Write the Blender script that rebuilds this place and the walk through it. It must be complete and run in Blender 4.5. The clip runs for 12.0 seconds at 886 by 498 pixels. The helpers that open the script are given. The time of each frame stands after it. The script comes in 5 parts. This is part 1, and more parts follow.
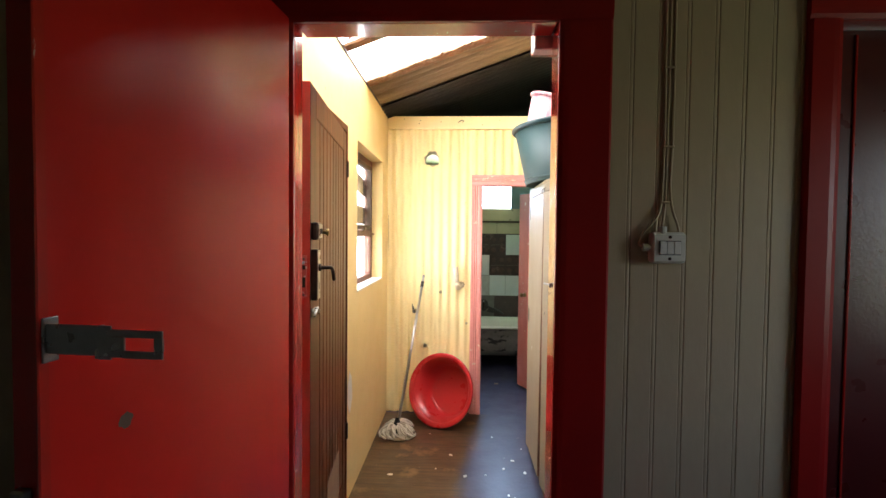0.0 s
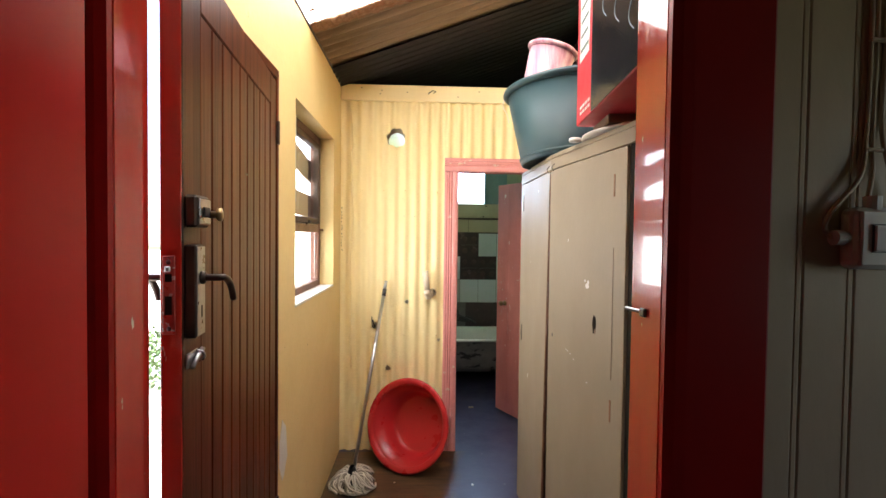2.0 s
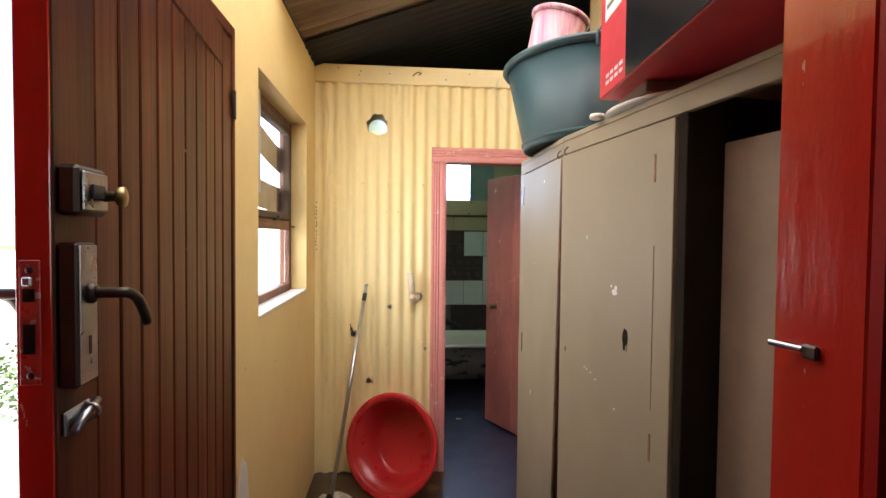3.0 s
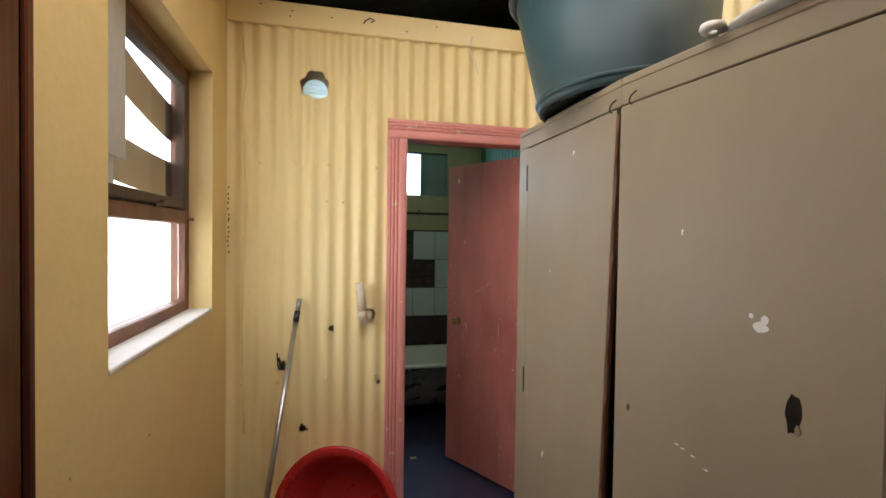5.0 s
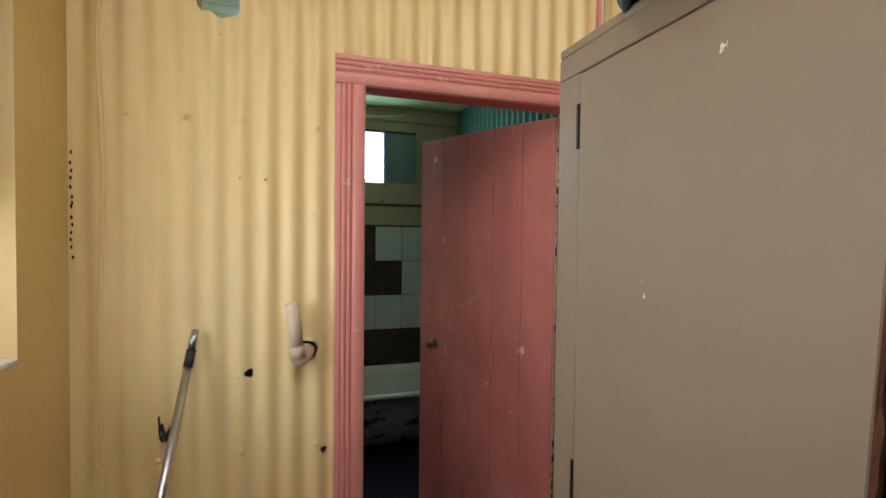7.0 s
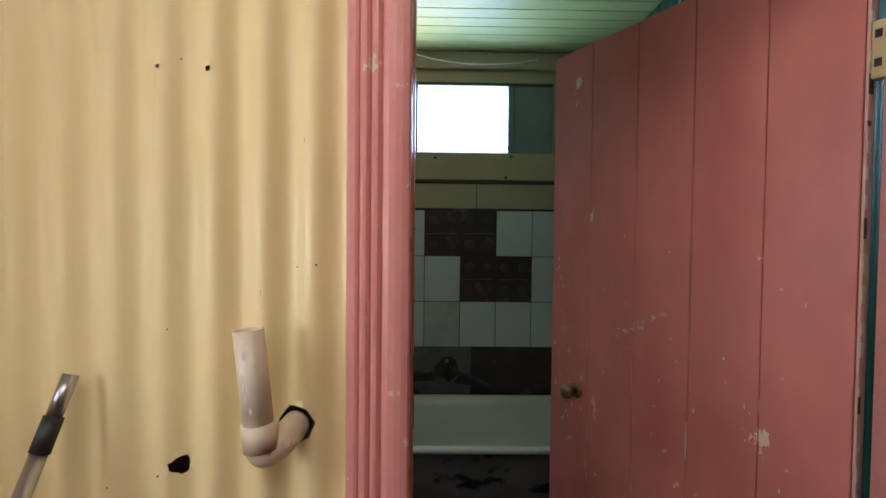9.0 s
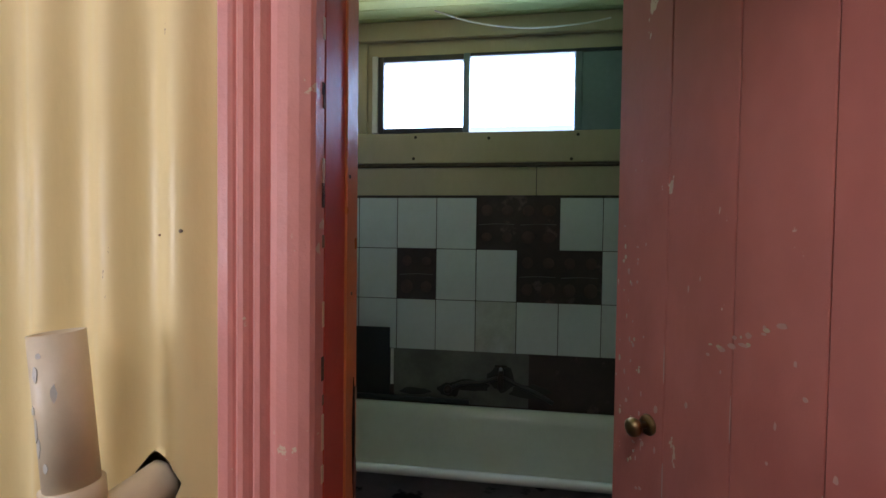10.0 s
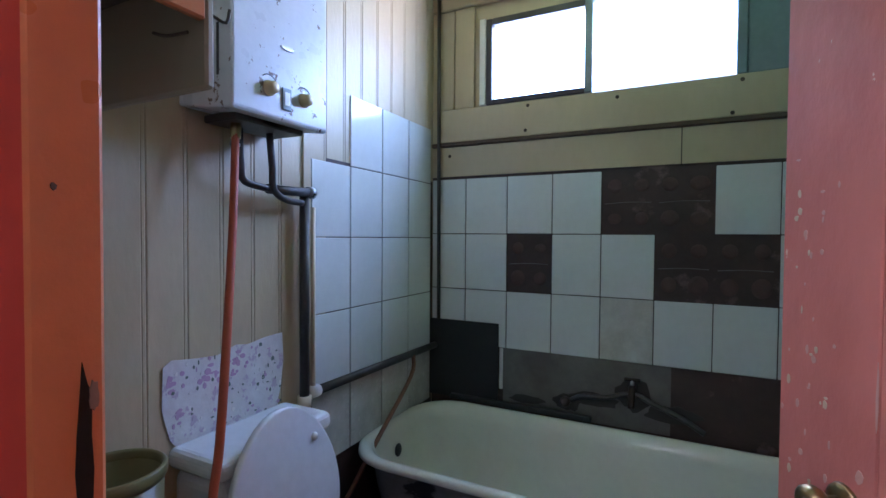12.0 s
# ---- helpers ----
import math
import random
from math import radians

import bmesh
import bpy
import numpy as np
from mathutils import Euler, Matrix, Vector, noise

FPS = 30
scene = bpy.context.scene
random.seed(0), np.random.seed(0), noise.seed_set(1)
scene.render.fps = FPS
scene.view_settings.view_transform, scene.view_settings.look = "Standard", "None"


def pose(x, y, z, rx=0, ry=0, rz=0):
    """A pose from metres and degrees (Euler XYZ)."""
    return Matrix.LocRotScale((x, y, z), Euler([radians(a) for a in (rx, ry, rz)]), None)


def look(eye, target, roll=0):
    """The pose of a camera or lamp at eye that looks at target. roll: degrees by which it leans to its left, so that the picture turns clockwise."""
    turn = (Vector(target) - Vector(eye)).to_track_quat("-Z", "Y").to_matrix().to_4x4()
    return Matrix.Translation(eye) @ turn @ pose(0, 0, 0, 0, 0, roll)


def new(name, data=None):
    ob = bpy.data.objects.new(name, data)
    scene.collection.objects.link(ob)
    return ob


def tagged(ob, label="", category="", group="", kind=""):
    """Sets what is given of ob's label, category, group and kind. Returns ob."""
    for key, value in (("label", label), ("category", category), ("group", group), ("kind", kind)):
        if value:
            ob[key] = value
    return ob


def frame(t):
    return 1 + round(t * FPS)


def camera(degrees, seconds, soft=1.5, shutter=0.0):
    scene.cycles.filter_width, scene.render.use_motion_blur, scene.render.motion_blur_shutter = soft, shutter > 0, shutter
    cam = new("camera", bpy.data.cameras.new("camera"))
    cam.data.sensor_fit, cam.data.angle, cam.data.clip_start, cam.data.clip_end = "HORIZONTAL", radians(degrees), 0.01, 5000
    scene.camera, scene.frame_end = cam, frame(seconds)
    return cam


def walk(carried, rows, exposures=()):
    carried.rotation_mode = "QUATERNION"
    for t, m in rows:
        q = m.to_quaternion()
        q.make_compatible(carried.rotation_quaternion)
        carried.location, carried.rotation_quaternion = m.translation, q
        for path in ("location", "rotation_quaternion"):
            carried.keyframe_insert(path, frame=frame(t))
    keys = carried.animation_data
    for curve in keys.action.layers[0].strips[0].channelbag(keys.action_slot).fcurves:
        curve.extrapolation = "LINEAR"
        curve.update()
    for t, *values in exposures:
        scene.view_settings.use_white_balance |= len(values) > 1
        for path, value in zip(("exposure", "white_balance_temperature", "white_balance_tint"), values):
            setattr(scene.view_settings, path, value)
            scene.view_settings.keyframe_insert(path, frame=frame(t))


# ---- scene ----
cam = camera(86.0, 12.0)
PATH = [
    (0, (0.024, -0.055, 1.591), (-0.06, 1.942, 1.527), 0.6),
    (0.5, (0.001, 0.125, 1.577), (-0.044, 2.123, 1.509), 0.6),
    (1, (-0.035, 0.316, 1.573), (-0.028, 2.315, 1.506), 0.4),
    (1.5, (-0.04, 0.524, 1.557), (0.002, 2.523, 1.497), 0.8),
    (2, (-0.059, 0.715, 1.551), (0.026, 2.712, 1.497), 0.7),
    (2.5, (-0.082, 0.878, 1.545), (0.043, 2.873, 1.49), 0.6),
    (4.5, (-0.151, 1.596, 1.528), (0.24, 3.557, 1.479), 0.7),
    (5, (-0.181, 1.763, 1.52), (0.283, 3.708, 1.477), 0.8),
    (5.5, (-0.217, 1.888, 1.523), (0.315, 3.816, 1.479), 0.8),
    (6, (-0.219, 2.058, 1.519), (0.399, 3.96, 1.481), 0.7),
    (6.5, (-0.144, 2.279, 1.519), (0.5, 4.172, 1.468), 0.6),
    (8.3, (0.138, 3.112, 1.487), (0.433, 5.09, 1.432), 0.9),
    (8.5, (0.164, 3.192, 1.477), (0.382, 5.18, 1.42), 0.9),
    (9, (0.228, 3.392, 1.439), (0.259, 5.391, 1.384), 0.6),
    (9.5, (0.286, 3.548, 1.413), (0.159, 5.543, 1.356), 0.6),
    (10, (0.361, 3.713, 1.391), (0.061, 5.69, 1.335), 0.7),
    (10.5, (0.413, 3.86, 1.362), (-0.054, 5.804, 1.307), 0.6),
    (11, (0.44, 3.964, 1.344), (-0.208, 5.855, 1.293), 0.5),
    (11.5, (0.46, 4.021, 1.318), (-0.322, 5.861, 1.27), 0.4),
    (12, (0.474, 4.061, 1.306), (-0.428, 5.845, 1.256), 0.4),
]
walk(cam, [(t, look(eye, target, roll)) for t, eye, target, roll in PATH],
     exposures=[(0.0, 2.95, 6500, 13), (1.5, 2.6, 6500, 13), (2.5, 2.25, 6500, 15), (4.5, 1.7, 6500, 13), (5.5, 1.45, 6500, 13), (6.5, 1.38, 6500, 14), (8.5, 1.35, 6400, 17),
                (9.5, 1.32, 6250, 21), (10.5, 1.28, 6000, 25), (11.1, 1.85, 5600, 32), (11.5, 1.90, 5450, 34), (12.0, 2.36, 5400, 33)])

# ---- world and light ----
world = bpy.data.worlds.new("daylight")
scene.world = world
world.use_nodes = True
wn = world.node_tree
sky = wn.nodes.new("ShaderNodeTexSky")
sky.sky_type = "NISHITA"
sky.sun_disc = False
sky.sun_elevation = radians(78)
sky.sun_rotation = radians(235)
wn.links.new(sky.outputs[0], wn.nodes["Background"].inputs[0])
wn.nodes["Background"].inputs[1].default_value = 0.15

sun = new("sun", bpy.data.lights.new("sun", "SUN"))
sun.data.energy = 5.0
sun.data.angle = radians(0.5)
sun.data.color = (1.0, 0.95, 0.86)
sun.matrix_basis = look((-1.0, 1.5, 6), (0, 2.2, 0))


def window_light(name, at, toward, w, h, watts, colour):
    lamp = new(name, bpy.data.lights.new(name, "AREA"))
    lamp.data.shape, lamp.data.size, lamp.data.size_y = "RECTANGLE", w, h
    lamp.data.energy, lamp.data.color = watts, colour
    lamp.matrix_basis = look(at, toward)
    return lamp


window_light("bath_window_daylight", (0.23, 6.285, 2.14), (0.23, 5.0, 2.14), 1.25, 0.43, 8.6, (0.46, 0.69, 1.0))
sunlit_ground = window_light("bath_window_ground_bounce", (0.15, 6.275, 2.10), (-0.60, 5.50, 2.60), 0.95, 0.30, 0.95, (1.0, 0.60, 0.27))   # warm light thrown up by the sunlit yard
sunlit_ground.data.spread = radians(85)
window_light("corridor_window_daylight", (-0.80, 3.39, 1.695), (0.4, 3.39, 1.695), 0.93, 0.96, 5, (0.97, 0.98, 1.0))
# unseen fill lamp in an added opening, placed to light the red door
window_light("front_room_fill", (2.66, 0.40, 1.6), (0.0, 0.40, 1.6), 0.9, 1.0, 0.55, (0.95, 0.97, 1.0))


# ---- materials ----
def nodes_of(name):
    m = bpy.data.materials.new(name)
    m.use_nodes = True
    return m, m.node_tree, m.node_tree.nodes["Principled BSDF"]


def mixed(nt, fac, a, b):
    n = nt.nodes.new("ShaderNodeMix")
    n.data_type = "RGBA"
    for sock, v in ((n.inputs[0], fac), (n.inputs[6], a), (n.inputs[7], b)):
        if isinstance(v, bpy.types.NodeSocket):
            nt.links.new(v, sock)
        elif isinstance(v, tuple):
            sock.default_value = (*v[:3], 1)
        else:
            sock.default_value = v
    return n.outputs[2]


def coords(nt, stretch=(1, 1, 1)):
    tc = nt.nodes.new("ShaderNodeTexCoord")
    mp = nt.nodes.new("ShaderNodeMapping")
    mp.inputs["Scale"].default_value = stretch
    nt.links.new(tc.outputs["Object"], mp.inputs[0])
    return mp.outputs[0]


def noised(nt, co, scale, detail=4, rough=0.6, lo=0.35, hi=0.65):
    n = nt.nodes.new("ShaderNodeTexNoise")
    n.inputs["Scale"].default_value, n.inputs["Detail"].default_value, n.inputs["Roughness"].default_value = scale, detail, rough
    nt.links.new(co, n.inputs[0])
    r = nt.nodes.new("ShaderNodeMapRange")
    r.inputs["From Min"].default_value, r.inputs["From Max"].default_value = lo, hi
    nt.links.new(n.outputs[0], r.inputs[0])
    return r.outputs[0]


def times(nt, a, k):
    n = nt.nodes.new("ShaderNodeMath")
    n.operation = "MULTIPLY"
    nt.links.new(a, n.inputs[0])
    if isinstance(k, bpy.types.NodeSocket):
        nt.links.new(k, n.inputs[1])
    else:
        n.inputs[1].default_value = k
    return n.outputs[0]


def surface(name, base, other, rough=0.5, metal=0.0, big=2.5, fine=40.0, stretch=(1, 1, 1), amount=0.7, fleck=None, fleck_at=(0.68, 0.72),
            fleck_scale=9.0, grain=0.25, bump=0.15, bump_scale=60.0, random=0.0, coat=0.0, sheen_var=0.06, spec=0.5):
    """A worn painted, wooden, plastic or metal surface: two tones at a large and a fine scale, flecks, relief."""
    m, nt, b = nodes_of(name)
    co = coords(nt, stretch)
    col = mixed(nt, times(nt, noised(nt, co, big), amount), base, other)
    dark = tuple(c * 0.72 for c in base)
    col = mixed(nt, times(nt, noised(nt, co, fine, 5), grain), col, dark)
    if random:
        oi = nt.nodes.new("ShaderNodeObjectInfo")
        col = mixed(nt, times(nt, oi.outputs["Random"], random), col, other)
    if fleck:
        f = noised(nt, co, fleck_scale, 6, 0.62, *fleck_at)
        col = mixed(nt, f, col, fleck)
    nt.links.new(col, b.inputs["Base Color"])
    rr = nt.nodes.new("ShaderNodeMapRange")
    rr.inputs["To Min"].default_value, rr.inputs["To Max"].default_value = max(0.03, rough - sheen_var), min(1, rough + sheen_var)
    nt.links.new(noised(nt, co, big * 4, 3, 0.5, 0.2, 0.8), rr.inputs[0])
    nt.links.new(rr.outputs[0], b.inputs["Roughness"])
    b.inputs["Metallic"].default_value = metal
    b.inputs["Coat Weight"].default_value = coat
    b.inputs["Specular IOR Level"].default_value = spec
    bp = nt.nodes.new("ShaderNodeBump")
    bp.inputs["Strength"].default_value, bp.inputs["Distance"].default_value = bump, 0.004
    nt.links.new(noised(nt, co, bump_scale, 6, 0.6, 0.2, 0.8), bp.inputs["Height"])
    nt.links.new(bp.outputs[0], b.inputs["Normal"])
    return m


M_YELLOW = surface("yellow_wall_paint", (0.79, 0.61, 0.275), (0.72, 0.54, 0.23), 0.55, big=1.4, bump=0.2, bump_scale=35, grain=0.12,
                   fleck=(0.25, 0.14, 0.06), fleck_at=(0.715, 0.72), fleck_scale=20)
M_CORR = surface("yellow_painted_iron", (0.92, 0.765, 0.40), (0.85, 0.67, 0.31), 0.36, big=2.2, stretch=(1, 1, 0.35), bump=0.1, grain=0.1,
                 fleck=(0.30, 0.15, 0.05), fleck_at=(0.73, 0.74), fleck_scale=22)
M_RED = surface("red_gloss_paint", (0.54, 0.019, 0.013), (0.46, 0.015, 0.011), 0.21, big=1.5, bump=0.05, bump_scale=14, grain=0.1, sheen_var=0.03)
# the door's red darkened, so the casings' shade sits in the colour
M_REDSHADED = surface("shaded_red_gloss_paint", (0.30, 0.009, 0.007), (0.25, 0.008, 0.006), 0.34, big=1.5, bump=0.08, bump_scale=20, grain=0.15, sheen_var=0.05, spec=0.25)
M_REDWORN = surface("worn_red_gloss_paint", (0.50, 0.024, 0.014), (0.43, 0.018, 0.012), 0.15, sheen_var=0.04, coat=0.9, stretch=(1, 1, 0.3), big=2, bump=0.22, bump_scale=30, grain=0.25,
                    fleck=(0.55, 0.32, 0.26), fleck_at=(0.675, 0.685), fleck_scale=22)
M_REDCHIPPED = surface("chipped_red_on_metal", (0.50, 0.035, 0.025), (0.42, 0.10, 0.08), 0.3, big=14, bump=0.2, grain=0.3,
                       fleck=(0.55, 0.40, 0.38), fleck_at=(0.60, 0.63), fleck_scale=60)
M_PINK = surface("salmon_door_paint", (0.77, 0.275, 0.222), (0.50, 0.138, 0.108), 0.38, amount=0.9, big=2.6, fine=4, stretch=(1, 1, 0.5), bump=0.18, grain=0.55,
                 fleck=(0.80, 0.62, 0.48), fleck_at=(0.672, 0.684), fleck_scale=17)
M_CHIPPINK = surface("pale_pink_undercoat", (0.74, 0.46, 0.38), (0.66, 0.36, 0.30), 0.55, big=14, bump=0.1)
M_PINKTRIM = surface("pink_trim_paint", (0.76, 0.33, 0.29), (0.68, 0.26, 0.225), 0.36, big=3, bump=0.2, grain=0.2,
                     fleck=(0.74, 0.58, 0.45), fleck_at=(0.635, 0.65), fleck_scale=26)
M_WOOD = surface("stained_door_wood", (0.165, 0.046, 0.018), (0.040, 0.010, 0.005), 0.36, big=2, stretch=(14, 14, 0.45), fine=7, amount=1.0,
                 grain=0.35, bump=0.06, bump_scale=10, random=0.55, spec=0.15)
M_WINWOOD = surface("weathered_window_wood", (0.13, 0.050, 0.026), (0.28, 0.13, 0.075), 0.5, big=6, stretch=(6, 2, 1), grain=0.5, bump=0.3)
M_BEIGE = surface("beige_cupboard_paint", (0.288, 0.234, 0.153), (0.248, 0.197, 0.126), 0.55, big=1.5, stretch=(1, 1, 0.6), bump=0.1, grain=0.1,
                  fleck=(0.78, 0.76, 0.68), fleck_at=(0.725, 0.73), fleck_scale=9)
M_DARKWOOD = surface("dark_raw_wood", (0.10, 0.065, 0.04), (0.055, 0.035, 0.022), 0.7, big=4, stretch=(6, 6, 0.8), grain=0.5, bump=0.3)
M_TNG = surface("cream_board_paint", (0.51, 0.405, 0.27), (0.44, 0.34, 0.215), 0.42, big=2, stretch=(1, 1, 0.4), bump=0.1, grain=0.15,
                fleck=(0.06, 0.045, 0.03), fleck_at=(0.715, 0.72), fleck_scale=16)
M_BATHTNG = surface("buff_board_paint", (0.50, 0.415, 0.27), (0.42, 0.34, 0.21), 0.42, big=2, stretch=(1, 1, 0.4), bump=0.12, grain=0.2, random=0.25)
M_GREENCEIL = surface("pale_green_board_paint", (0.57, 0.67, 0.29), (0.50, 0.59, 0.25), 0.45, big=2, bump=0.1, grain=0.15)
M_GREENCORR = surface("green_painted_iron", (0.035, 0.16, 0.085), (0.025, 0.11, 0.06), 0.45, big=2, bump=0.1)
M_ROOF = surface("rusty_roof_iron", (0.36, 0.27, 0.17), (0.17, 0.115, 0.07), 0.6, metal=0.15, big=2.2, stretch=(0.35, 9, 1), amount=1.0, grain=0.6, bump=0.3,
                 fleck=(0.22, 0.09, 0.035), fleck_at=(0.60, 0.72), fleck_scale=5)
# near-black for the far roof sheets and the roof-space walls
M_NEARBLACK = surface("near_black_iron", (0.016, 0.014, 0.013), (0.028, 0.023, 0.019), 0.7, metal=0.1, big=3, stretch=(0.4, 6, 1), grain=0.5, bump=0.2)
M_RUST = surface("flaking_rust", (0.24, 0.105, 0.045), (0.36, 0.25, 0.17), 0.85, big=18, grain=0.6, bump=0.6, bump_scale=45)
M_BUCKET = surface("grey_green_plastic", (0.034, 0.080, 0.090), (0.028, 0.068, 0.078), 0.46, big=2, bump=0.05, grain=0.08)
M_REDPLASTIC = surface("red_plastic", (0.50, 0.022, 0.024), (0.45, 0.018, 0.02), 0.30, big=2, bump=0.03, grain=0.06)
M_PINKPLASTIC = surface("faded_pink_plastic", (0.40, 0.13, 0.20), (0.70, 0.50, 0.52), 0.4, big=2.2, stretch=(14, 14, 0.1), bump=0.05, amount=1)
M_WHITEP = surface("white_plastic", (0.72, 0.71, 0.66), (0.62, 0.60, 0.54), 0.38, big=4, bump=0.05, grain=0.15)
M_IVORY = surface("painted_drain_pipe", (0.72, 0.62, 0.45), (0.66, 0.53, 0.34), 0.4, big=6, bump=0.1,
                  fleck=(0.80, 0.79, 0.74), fleck_at=(0.62, 0.66), fleck_scale=12)
M_METAL = surface("brushed_steel", (0.55, 0.55, 0.56), (0.42, 0.42, 0.43), 0.32, 1.0, big=6, bump=0.05)
M_ZINC = surface("dull_zinc", (0.44, 0.46, 0.48), (0.30, 0.31, 0.32), 0.30, 1.0, big=12, bump=0.15, fleck=(0.12, 0.05, 0.03), fleck_at=(0.66, 0.72))
M_DARKMETAL = surface("dark_bronze", (0.045, 0.035, 0.03), (0.08, 0.055, 0.04), 0.38, 0.7, big=12, bump=0.1)
M_BRASS = surface("worn_brass", (0.42, 0.30, 0.14), (0.24, 0.17, 0.09), 0.34, 1.0, big=18, bump=0.1)
M_BLACK = surface("black_board", (0.016, 0.017, 0.019), (0.028, 0.028, 0.03), 0.5, big=4, bump=0.1)
# near-black brown that holds the shade of slots, gouges and the open bay
M_CAVITYSHADE = surface("cavity_shade_brown", (0.022, 0.017, 0.013), (0.034, 0.026, 0.019), 0.92, big=4, bump=0.2, sheen_var=0.04, spec=0.05)
M_BLACKGLOSS = surface("black_glossy_plastic", (0.012, 0.013, 0.015), (0.02, 0.021, 0.024), 0.16, big=4, bump=0.08, bump_scale=12)
M_CARTON = surface("red_printed_carton", (0.55, 0.035, 0.045), (0.50, 0.03, 0.04), 0.45, big=4, bump=0.05)
M_PAPER = surface("white_paper", (0.74, 0.72, 0.68), (0.66, 0.64, 0.60), 0.6, big=8, bump=0.05)
M_MOP = surface("grey_cotton", (0.60, 0.55, 0.45), (0.40, 0.36, 0.29), 0.9, big=14, bump=0.4, bump_scale=120)
M_TILE = surface("white_glazed_tile", (0.66, 0.69, 0.68), (0.60, 0.63, 0.61), 0.14, big=5, bump=0.02, grain=0.1, random=0.15, sheen_var=0.05)
M_TILEDIRTY = surface("grimy_glazed_tile", (0.60, 0.61, 0.57), (0.38, 0.36, 0.31), 0.25, big=9, bump=0.05, grain=0.25, random=0.2)
M_BARE = surface("dark_adhesive_on_board", (0.064, 0.036, 0.030), (0.036, 0.022, 0.019), 0.55, big=7, bump=0.4, bump_scale=30, grain=0.4,
                 fleck=(0.13, 0.085, 0.072), fleck_at=(0.60, 0.68), fleck_scale=9)
M_DAB = surface("dried_tile_adhesive", (0.095, 0.052, 0.042), (0.060, 0.034, 0.028), 0.6, big=14, bump=0.4, bump_scale=60)
M_CEMENT = surface("stained_grey_cement", (0.19, 0.18, 0.155), (0.075, 0.066, 0.055), 0.6, big=6, bump=0.3, grain=0.4)
M_ENAMEL = surface("cream_bath_enamel", (0.67, 0.68, 0.60), (0.59, 0.60, 0.51), 0.16, big=2.5, bump=0.03, grain=0.1, sheen_var=0.06)
M_BATHOUT = surface("peeling_bath_underside", (0.24, 0.22, 0.195), (0.14, 0.13, 0.115), 0.6, big=5, bump=0.3, grain=0.4,
                    fleck=(0.022, 0.018, 0.016), fleck_at=(0.55, 0.60), fleck_scale=6, stretch=(0.8, 1, 1.6))
M_PORC = surface("white_porcelain", (0.66, 0.68, 0.72), (0.60, 0.62, 0.65), 0.14, big=3, bump=0.02, sheen_var=0.05)
M_HEATER = surface("white_enamelled_steel", (0.66, 0.68, 0.70), (0.60, 0.61, 0.62), 0.30, big=3, bump=0.03,
                   fleck=(0.16, 0.10, 0.07), fleck_at=(0.635, 0.65), fleck_scale=34)
M_KNOB = surface("yellowed_plastic", (0.62, 0.50, 0.26), (0.50, 0.38, 0.18), 0.4, big=10, bump=0.05)
M_PIPE = surface("sooty_galvanised_pipe", (0.040, 0.037, 0.035), (0.085, 0.08, 0.076), 0.45, 0.25, big=7, bump=0.2)
M_HOSE = surface("orange_rubber_hose", (0.42, 0.085, 0.030), (0.34, 0.06, 0.024), 0.5, big=6, bump=0.1)
M_ORANGE = surface("orange_brown_gloss_paint", (0.56, 0.19, 0.062), (0.50, 0.155, 0.052), 0.3, big=4, bump=0.2, bump_scale=25)
M_PAPERWALL = surface("torn_wallpaper", (0.66, 0.65, 0.64), (0.56, 0.52, 0.53), 0.7, big=14, bump=0.2, grain=0.3,
                      fleck=(0.46, 0.38, 0.47), fleck_at=(0.57, 0.62), fleck_scale=30)
M_LILAC = surface("lilac_print", (0.44, 0.27, 0.43), (0.52, 0.38, 0.50), 0.7, big=10, bump=0.1)
M_INK = surface("green_print", (0.10, 0.14, 0.12), (0.16, 0.18, 0.16), 0.7, big=10, bump=0.1)
M_CARD = surface("brown_cardboard", (0.25, 0.17, 0.11), (0.20, 0.13, 0.085), 0.75, big=4, bump=0.1)
M_GREYBOARD = surface("grey_hardboard", (0.50, 0.49, 0.45), (0.44, 0.43, 0.39), 0.6, big=4, bump=0.1)
M_OLIVE = surface("olive_plastic", (0.17, 0.15, 0.05), (0.14, 0.12, 0.04), 0.4, big=3, bump=0.05)
M_GRASS = surface("grass", (0.07, 0.11, 0.03), (0.10, 0.12, 0.04), 0.9, big=3, bump=0.4)
M_PLASTER = surface("grey_room_plaster", (0.42, 0.38, 0.30), (0.36, 0.32, 0.25), 0.6, big=2, bump=0.15)
M_ALU = surface("blue_grey_window_paint", (0.20, 0.26, 0.27), (0.15, 0.20, 0.21), 0.45, big=5, bump=0.1)
M_DARKFRAME = surface("dark_window_frame", (0.055, 0.05, 0.055), (0.03, 0.03, 0.034), 0.4, big=5, bump=0.1)
M_MAROON = surface("maroon_gloss_paint", (0.54, 0.078, 0.050), (0.46, 0.062, 0.040), 0.36, big=3, bump=0.06, bump_scale=40)
M_OXBLOOD = surface("oxblood_paint", (0.085, 0.007, 0.006), (0.06, 0.005, 0.005), 0.30, big=3, bump=0.1)
M_STAIN = surface("black_damp_stain", (0.030, 0.026, 0.022), (0.05, 0.042, 0.035), 0.55, big=8, bump=0.3)
M_SLAB = surface("pale_slab", (0.52, 0.50, 0.46), (0.44, 0.42, 0.38), 0.85, big=2, bump=0.3)
M_LEAF = surface("leaf_green", (0.06, 0.12, 0.03), (0.09, 0.14, 0.04), 0.6, big=9, bump=0.1, random=0.5)


